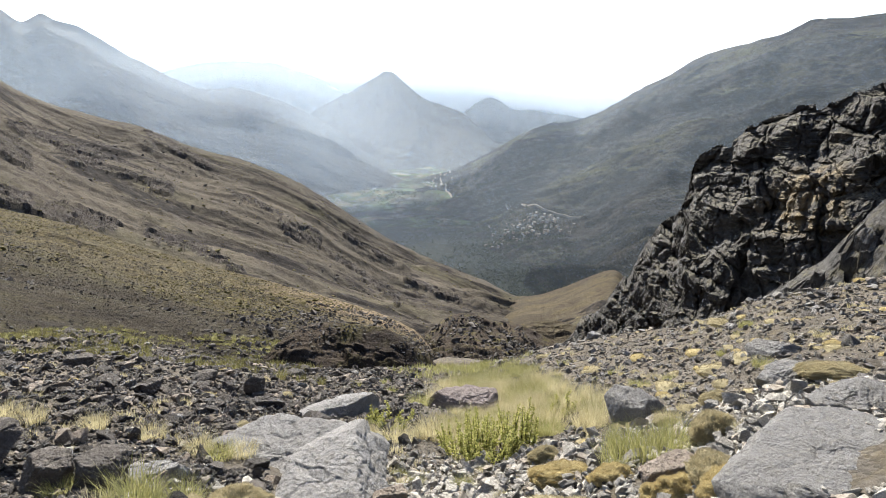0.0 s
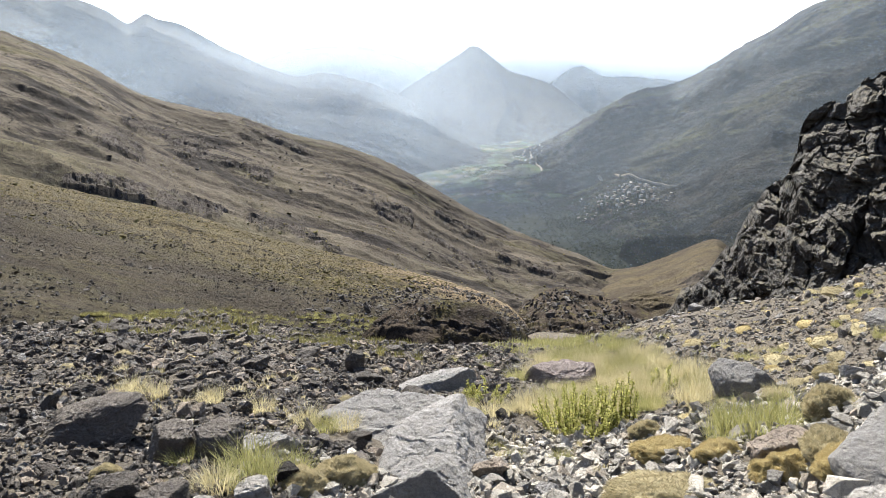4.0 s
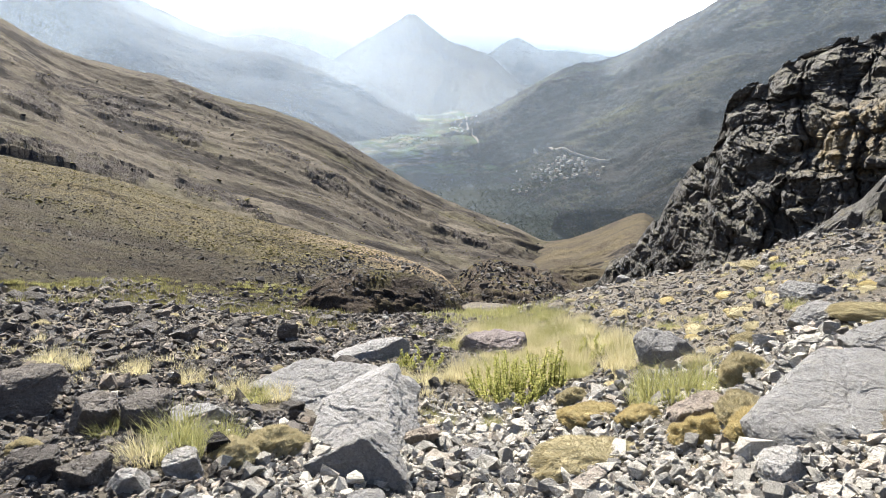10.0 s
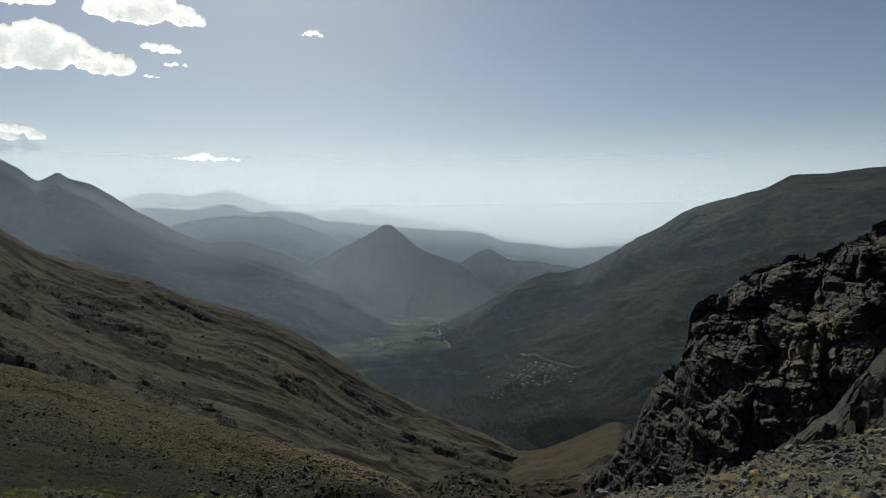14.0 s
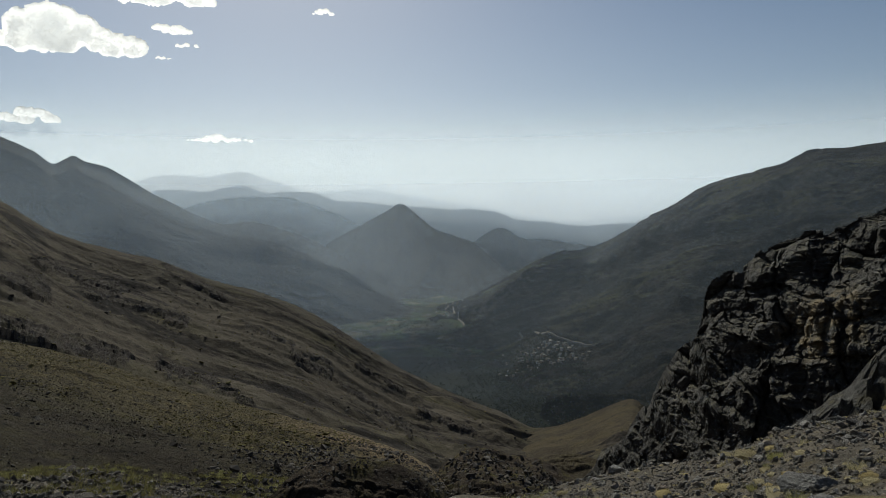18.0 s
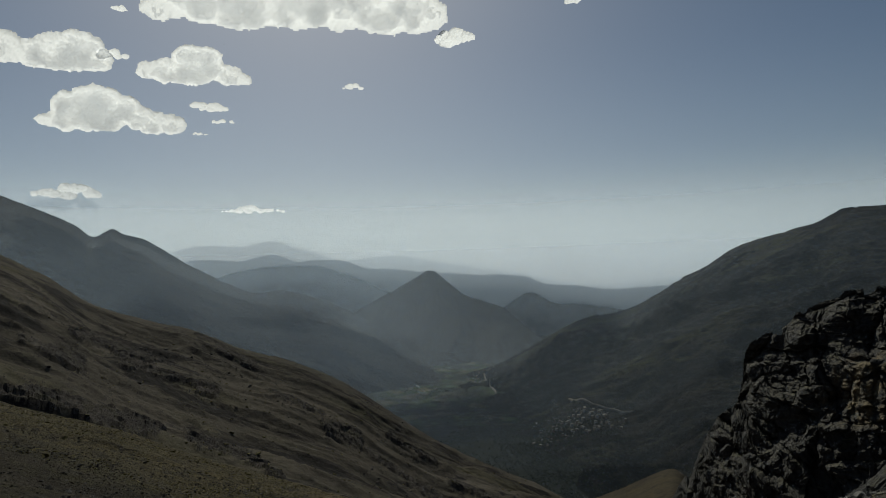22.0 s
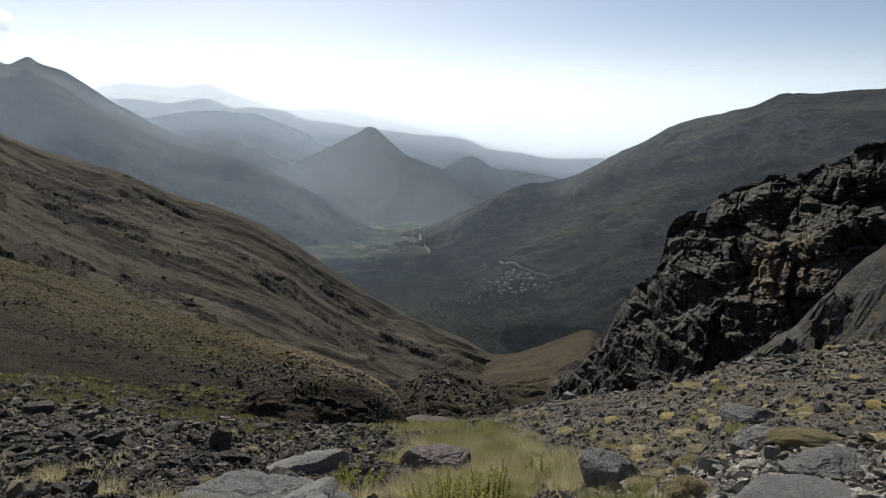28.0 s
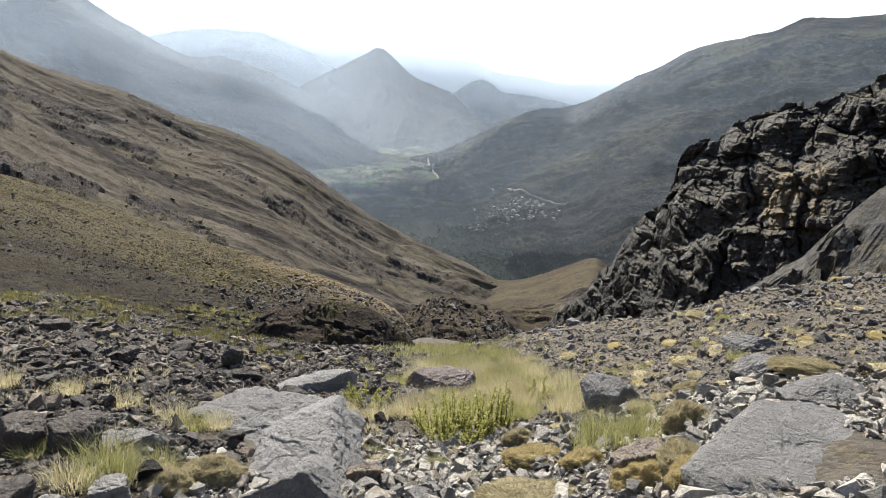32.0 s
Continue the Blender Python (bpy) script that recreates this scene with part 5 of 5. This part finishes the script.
def cloud(az, el, wide, tall, seed, far=4700.0):
    """A fair-weather cloud, wide and tall in degrees: a heap of puffs with a ragged rim. The sun shines through its far side; the thick middle has an inner layer that dims it."""
    rng = np.random.default_rng(seed)
    w, h = far * radians(wide) / 2, far * radians(tall) / 2
    step = max(h / 26, 3.0)
    u, v = np.meshgrid(np.arange(-1.25 * w, 1.25 * w, step), np.arange(-1.35 * h, 1.45 * h, step))
    n = int(np.clip(10 + wide * 4, 12, 64))
    thick = np.full(u.shape, -1.0) * h
    p = np.stack([u, v, 0 * u + seed * 900], -1).reshape(-1, 3)
    ru = u + (0.16 * h * fbm(p / (0.4 * h) + 9, 4, 0.6)).reshape(u.shape)
    rv = v + (0.16 * h * fbm(p / (0.4 * h) + 40, 4, 0.6)).reshape(u.shape)
    for k in range(n):
        c = rng.uniform(-0.92, 0.92)
        room = (1 - abs(c) ** 2.4) * (0.75 + 0.25 * math.sin(seed * 1.7 + 4 * c))
        r = h * rng.uniform(0.4, 0.75) * (0.45 + 0.55 * room)
        cv = -0.35 * h + rng.uniform(0, 0.9) * h * room
        d = r * r - ((ru - c * w) / 1.25) ** 2 - np.where(rv < cv, (rv - cv) * 1.35, rv - cv) ** 2
        thick = np.maximum(thick, np.where(d > 0, np.sqrt(np.maximum(d, 0)), -np.sqrt(np.maximum(-d, 0)) * 0.5))
    whole = thick > 0.2 * h
    thick = thick + (0.24 * h * fbm(p / (0.35 * h), 6, 0.64) - 0.05 * h).reshape(u.shape)
    thick = np.where(whole, np.maximum(thick, 0.12 * h), thick)
    cores = (0.32, 0.4, 0.48, 0.56, 0.64) if tall > 2.4 else ()
    co, tris, base = [], [], 0
    for level, side in [(0.0, 1.0)] + [(q * h, -0.3) for q in cores]:  # the hull toward us, and the denser layers behind it
        inside = thick > level
        keep = inside[:-1, :-1] & inside[1:, :-1] & inside[:-1, 1:] & inside[1:, 1:]
        i = np.arange(u.size).reshape(u.shape)
        a, b, c, d = (g[keep] for g in (i[:-1, :-1], i[:-1, 1:], i[1:, 1:], i[1:, :-1]))
        tris.append(np.vstack([np.stack([a, b, c], -1), np.stack([a, c, d], -1)]) + base)
        co.append(np.stack([u, -side * np.maximum(thick - level, 0) * 0.4 + (level > 0) * 0.15 * level, v], -1).reshape(-1, 3))
        base += u.size
    me = soup_mesh("cloud", np.vstack(co), np.vstack(tris), CLOUD, True)
    me.materials.append(INNER)
    me.polygons.foreach_set("material_index", np.repeat(np.arange(len(tris)) > 0, [len(q) for q in tris]).astype(np.int32))
    bm = bmesh.new()
    bm.from_mesh(me)
    bmesh.ops.delete(bm, geom=[q for q in bm.verts if not q.link_faces], context="VERTS")
    bm.to_mesh(me)
    bm.free()
    ob = thing("cloud", me, "white sunlit cumulus cloud with a grey underside", "cloud", "clouds")
    ob.matrix_world = Matrix.Translation(toward(az, el, far)) @ pose(0, 0, 0, 0, 0, -az) @ pose(0, 0, 0, 1.2 * el)
    return ob


for k, (az, el, wide, tall) in enumerate(((-14.8, 22.7, 23, 5.3), (-33.4, 17.4, 7.5, 3.2), (-23.4, 17.0, 7.8, 2.7), (-29.2, 13.2, 9.8, 3.0), (-22.4, 14.2, 3, 0.9), (-21.2, 13.1, 1.8, 0.5), (-10.6, 16.1, 1.7, 0.6),
                                          (-1.8, 20.0, 2.7, 1.6), (8.4, 22.1, 1.2, 0.8), (-32.3, 7.3, 5, 1.1), (-18.9, 6.1, 5.4, 0.6), (-38.5, 14.2, 3.4, 0.8), (-29.3, 17.6, 2, 0.8), (-28.8, 20.9, 1, 0.5), (-23, 12.1, 1.3, 0.3))):
    cloud(az, el, wide, 1.35 * tall, 80 + k, 3860.0 if el < 7 else 4700.0)

# ---------------------------------------------------------------- stones and scrub on the hillsides
rng = np.random.default_rng(21)
SCRUB = Nodes("dry_scrub", 0.95)
SCRUB = SCRUB.finish(SCRUB.mix(SCRUB.t.nodes.new("ShaderNodeNewGeometry").outputs["Random Per Island"], (0.075, 0.066, 0.03), (0.17, 0.148, 0.07)))
CRAG = Nodes("dark_crag", 0.85)
CRAG = CRAG.finish(CRAG.mix(CRAG.t.nodes.new("ShaderNodeNewGeometry").outputs["Random Per Island"], (0.036, 0.033, 0.031), (0.11, 0.098, 0.087)))


def on_grid(name, count, low, high, patch=None, cut=0.0):
    """Random places on a hill's grid between two shares of its rows; patch: size of the patches they gather in."""
    X, Y, Z = GRIDS[name]
    rows = int(X.shape[0] * 0.8)
    i, j = rng.uniform(low * rows, high * rows - 2, count * 3), rng.uniform(0, X.shape[1] - 2, count * 3)
    a, b = i.astype(int), j.astype(int)
    fi, fj = i - a, j - b
    p = np.stack([(g[a, b] * (1 - fi) + g[a + 1, b] * fi) * (1 - fj) + (g[a, b + 1] * (1 - fi) + g[a + 1, b + 1] * fi) * fj for g in (X, Y, Z)], -1)
    if patch:
        p = p[fbm(p / patch, 4) + rng.normal(0, 0.12, len(p)) > cut]
    return p[:count]


for hillname, name, label, count, low, high, base, patch, cut, mat, tip in (
    ("near_hillside", "stones", "dark stones strewn over the lower scree hillside", 15000, 0.0, 0.66, 0.16, 9.0, -0.2, CRAG, 0.8),
    ("near_hillside", "stones", "small dark stones all over the hillside", 14000, 0.0, 1.0, 0.10, None, 0, CRAG, 0.8),
    ("near_hillside", "rubble", "dark rubble at the hillside's rocky end above the gully", 16000, 0.0, 0.95, 0.26, None, 0, CRAG, 0.8),
    ("near_hillside", "scrub", "low dry yellow scrub dotting the upper hillside", 15000, 0.36, 1.0, 0.2, 16.0, -0.15, SCRUB, 0.55),
    ("brown_spur", "crag", "dark rock outcrops on the brown spur", 4000, 0.03, 1.0, 0.75, 40.0, 0.3, CRAG, 0.8),
    ("brown_spur", "scrub", "dry scrub dotting the brown spur", 3800, 0.03, 1.0, 0.7, 60.0, -0.1, SCRUB, 0.6),
    ("earth_bank", "stones", "dark stones on the earth bank", 900, 0.03, 1.0, 0.085, 2.0, -0.1, CRAG, 0.8),
    ("rock_outcrop", "stones", "dark blocks of the gully outcrop", 1800, 0.03, 1.0, 0.4, 5.0, -0.05, CRAG, 0.9),
):
    p = on_grid(hillname, count, low, high, patch, cut)
    if hillname == "near_hillside" and name == "scrub":
        p = p[(p[:, 0] < -0.29 * p[:, 1]) | (p[:, 2] - EYE > -0.345 * np.hypot(p[:, 0], p[:, 1]))]
    if name == "rubble":
        low = p[:, 2] - EYE < -(0.335 + 0.02 * fbm(p / 5, 3)) * np.hypot(p[:, 0], p[:, 1])
        p = p[(p[:, 0] > (-0.33 + 0.08 * fbm(p / 8 + 3, 3)) * p[:, 1]) & low]
    size = base * np.exp(rng.normal(0, 0.5, len(p)))
    co, tris = strew(p[:, 0], p[:, 1], p[:, 2] + size * 0.1, size, rng, BITS, tip)
    thing(name, soup_mesh(name, co, tris, mat), label, name, kind="stuff")


# ---------------------------------------------------------------- villages, woods and roads in the valley
def lie(x, y):
    """Height of the land in the valley: the flank where it reaches, else the floor."""
    X, Y, Z = GRIDS["green_grey_mountain"]
    k = np.argmin((X - x) ** 2 + (Y - y) ** 2)
    d = math.hypot(X.ravel()[k] - x, Y.ravel()[k] - y)
    g = float(ground_z(x, y)[0])
    return max(g, float(Z.ravel()[k])) if d < 12 else g


def plaster(name, a, b):
    n = Nodes(name, 0.9)
    c = n.mix(n.t.nodes.new("ShaderNodeObjectInfo").outputs["Random"], a, b)
    c = n.mix(0.4, c, n.mix(n.noise(1.5), (0.3, 0.3, 0.3), (0.7, 0.7, 0.7)), "OVERLAY")
    return n.finish(c, n.noise(0.4), 0.3, 0.05)


WALLS = [plaster("earth_plaster", (0.20, 0.15, 0.115), (0.34, 0.26, 0.2)), plaster("white_plaster", (0.28, 0.26, 0.24), (0.5, 0.46, 0.42))]
ROOF = plaster("flat_earth_roof", (0.1, 0.088, 0.075), (0.26, 0.235, 0.2))
SHADE = plaster("window_dark", (0.02, 0.02, 0.025), (0.03, 0.03, 0.03))


def block(w, d, h, z0=0.0, mat=None, name="wall", x=0.0, y=0.0, bevel=0.06):
    bm = bmesh.new()
    bmesh.ops.create_cube(bm, size=1)
    for v in bm.verts:
        v.co = (v.co.x * w + x, v.co.y * d + y, (v.co.z + 0.5) * h + z0)
    if bevel:
        bmesh.ops.bevel(bm, geom=bm.edges[:], offset=bevel, segments=1, affect="EDGES")
    me = bpy.data.meshes.new(name)
    bm.to_mesh(me)
    bm.free()
    me.materials.append(mat)
    return me


def house(w, d, h, white, label):
    """A flat-roofed mountain house on a rough footing: walls, roof slab with a low rim, door and windows."""
    root = thing("house", None, label, "house", "houses of the valley")
    part("wall", block(w, d, h + 3, -3, WALLS[white]), root)
    part("roof", block(w + 0.5, d + 0.5, 0.35, h, ROOF, "roof"), root)
    part("door", block(1.1, 0.2, 2.0, 0.0, SHADE, "door", x=w * 0.2, y=-d / 2, bevel=0), root)
    for x in (-0.32, -0.05, 0.38):
        part("window", block(0.9, 0.2, 0.9, h - 1.9, SHADE, "window", x=w * x, y=-d / 2, bevel=0), root)
    return root


PATTERN = [house(4.8, 4, 2.5, 0, "flat-roofed earth-coloured village house"), house(5.5, 4.4, 3.9, 0, "two-storey earth-coloured village house"), house(4.4, 4, 2.5, 1, "small whitewashed flat-roofed village house"), house(6, 4.4, 3.9, 1, "large whitewashed two-storey village house")]
rng = np.random.default_rng(33)
first = set()
for cx, cy, rx, ry, turn, count in (
    (*spot("green_grey_mountain", 8.3, -11.5)[:2], 48, 56, 20, 54), (*spot("green_grey_mountain", 6.3, -12.5)[:2], 50, 40, 10, 22), (*spot("green_grey_mountain", 5.0, -12.0)[:2], 35, 40, 0, 9), (*spot("green_grey_mountain", 4.6, -13.4)[:2], 30, 40, 0, 5),
    (*spot("green_grey_mountain", 0.7, -10.4)[:2], 22, 25, 0, 9), (*spot("green_grey_mountain", -0.3, -8.6)[:2], 55, 110, 0, 24), (*spot("green_grey_mountain", 10.2, -12.0)[:2], 40, 25, 0, 6),
    (-178, 2120, 60, 40, 0, 10), (-250, 2230, 60, 30, 0, 6), (-330, 2240, 40, 30, 0, 4)):
    for k in range(count):
        a, f = rng.uniform(0, 2 * math.pi), math.sqrt(rng.random())
        dx, dy = rx * f * math.cos(a), ry * f * math.sin(a)
        c, s = math.cos(radians(turn)), math.sin(radians(turn))
        x, y = cx + dx * c - dy * s, cy + dx * s + dy * c
        i = int(rng.choice(4, p=[0.45, 0.25, 0.2, 0.1]))
        m = pose(x, y, lie(x, y) + 0.6, 0, 0, rng.uniform(-35, 35) + turn)
        if i in first:
            copy_thing(PATTERN[i], m)
        else:
            PATTERN[i].matrix_world = m
            first.add(i)

rng = np.random.default_rng(33)
# walnut and poplar groves: many small crowns each of a few leaf clumps
GROVE = Nodes("grove_leaves", 0.9)
GROVE = GROVE.finish(GROVE.mix(GROVE.t.nodes.new("ShaderNodeNewGeometry").outputs["Random Per Island"], (0.014, 0.021, 0.012), (0.03, 0.04, 0.02)))
spots = []
for cx, cy, rx, ry, count in ((150, 1130, 40, 100, 260), (112, 1270, 45, 120, 300), (60, 1530, 60, 150, 320), (5, 1830, 50, 160, 220), (60, 1480, 60, 120, 200), (-40, 1750, 90, 110, 220), (-90, 2020, 120, 130, 260), (-190, 2150, 90, 70, 110), (130, 1190, 150, 260, 900), (40, 1450, 150, 250, 500), (*spot("green_grey_mountain", 7.4, -14.6)[:2], 90, 90, 300), (*spot("green_grey_mountain", 6.6, -12.0)[:2], 75, 80, 150), (*spot("green_grey_mountain", 4.2, -13.6)[:2], 40, 90, 130)):
    a, f = rng.uniform(0, 2 * np.pi, count), np.sqrt(rng.random(count))
    for x, y in zip(cx + rx * f * np.cos(a), cy + ry * f * np.sin(a)):
        spots.append((x, y, lie(x, y)))
spots = np.array(spots)
p = np.repeat(spots, 4, 0) + rng.normal(0, 1, (4 * len(spots), 3)) * [1.8, 1.8, 1.3] + [0, 0, 3.2]
size = rng.uniform(2.2, 5.0, len(p))
co, tris = strew(p[:, 0], p[:, 1], p[:, 2], size, rng, BITS, 1.0)
thing("grove", soup_mesh("grove", co, tris, GROVE), "dark green groves of trees along the valley stream", "trees", kind="stuff")

TRACK = Nodes("pale_track", 0.95)
TRACK = TRACK.finish(TRACK.mix(TRACK.noise(6), (0.15, 0.13, 0.105), (0.22, 0.19, 0.155)), TRACK.noise(1.0), 0.3, 0.1)


def track(points, wide, label):
    """A dirt road laid on the flank along a few bearings."""
    knots = np.array([spot("green_grey_mountain", a, e)[:2] for a, e in points])
    t = np.linspace(0, len(knots) - 1, 24 * len(knots))
    x, y = np.interp(t, range(len(knots)), knots[:, 0]), np.interp(t, range(len(knots)), knots[:, 1])
    for k in range(80):
        x[1:-1], y[1:-1] = (x[:-2] + x[1:-1] + x[2:]) / 3, (y[:-2] + y[1:-1] + y[2:]) / 3
    dx, dy = np.gradient(x), np.gradient(y)
    l = np.hypot(dx, dy) + 1e-6
    z = np.array([lie(a, b) for a, b in zip(x, y)]) + 3.0
    for k in range(30):
        z[1:-1] = (z[:-2] + z[1:-1] + z[2:]) / 3
    o = np.array([-1, 1])[:, None] * wide / 2
    X, Y, Z = x - o * dy / l, y + o * dx / l, z + 0 * o
    X, Y, Z = np.vstack([X[:1], X, X[-1:]]), np.vstack([Y[:1], Y, Y[-1:]]), np.vstack([Z[:1] - 4, Z, Z[-1:] - 4])
    thing("road", sheet_mesh("road", X, Y, Z, TRACK), label, "road", kind="structure")


track([(5.4, -10.2), (6.7, -10.15), (8.0, -10.35), (9.3, -10.7), (10.4, -10.9), (11.8, -11.1)], 4.5, "pale dirt road climbing above the village")
track([(0.9, -10.3), (0.7, -9.6), (0.2, -9.0), (0.3, -8.4), (-0.2, -8.0)], 4, "pale dirt road between the hamlets")


# ---------------------------------------------------------------- the blocks of the cliff
rng = np.random.default_rng(55)
SHAPES = HULLS
LEDGES = [soup_mesh("block", boulder_shape((1.0, 0.8, 0.8), 200 + k, 14, 0.035, 20.0, BALL=COARSE), COARSE_TRIS, CLIFF) for k in range(12)]
big = on_grid("cliff", 46, 0.3, 1.05)
for k, (x, y, z) in enumerate(big):
    s = rng.uniform(0.7, 1.9)
    x, y = x * (1 + 0.42 * s / 66), y * (1 + 0.42 * s / 66)
    ob = part("block", LEDGES[k % 12], cliff)
    ob.matrix_world = pose(x, y, z - 0.1 * s, rng.normal(0, 5), 8 + rng.normal(0, 5), rng.normal(22, 16)) @ Matrix.Diagonal((s * rng.uniform(1.0, 1.4), s, s * rng.uniform(0.7, 1.15), 1))
p = np.vstack([on_grid("cliff", 500, 0.2, 0.8), on_grid("cliff", 300, 0.5, 1.1, 4.0, 0.1)])
co, tris, base = [], [], 0
for k, q in enumerate(p):
    v, t = SHAPES[k % 16]
    s = 0.42 * math.exp(rng.normal(0, 0.45))
    m = np.array(pose(0, 0, 0, rng.normal(0, 14), 8 + rng.normal(0, 14), rng.uniform(0, 360)).to_3x3())
    co.append((v * [s * 1.3, s, s * 0.8]) @ m.T + q)
    tris.append(t + base)
    base += len(v)
part("rubble", soup_mesh("rubble", np.vstack(co), np.vstack(tris), CLIFF), cliff, "broken rock on the ledges")
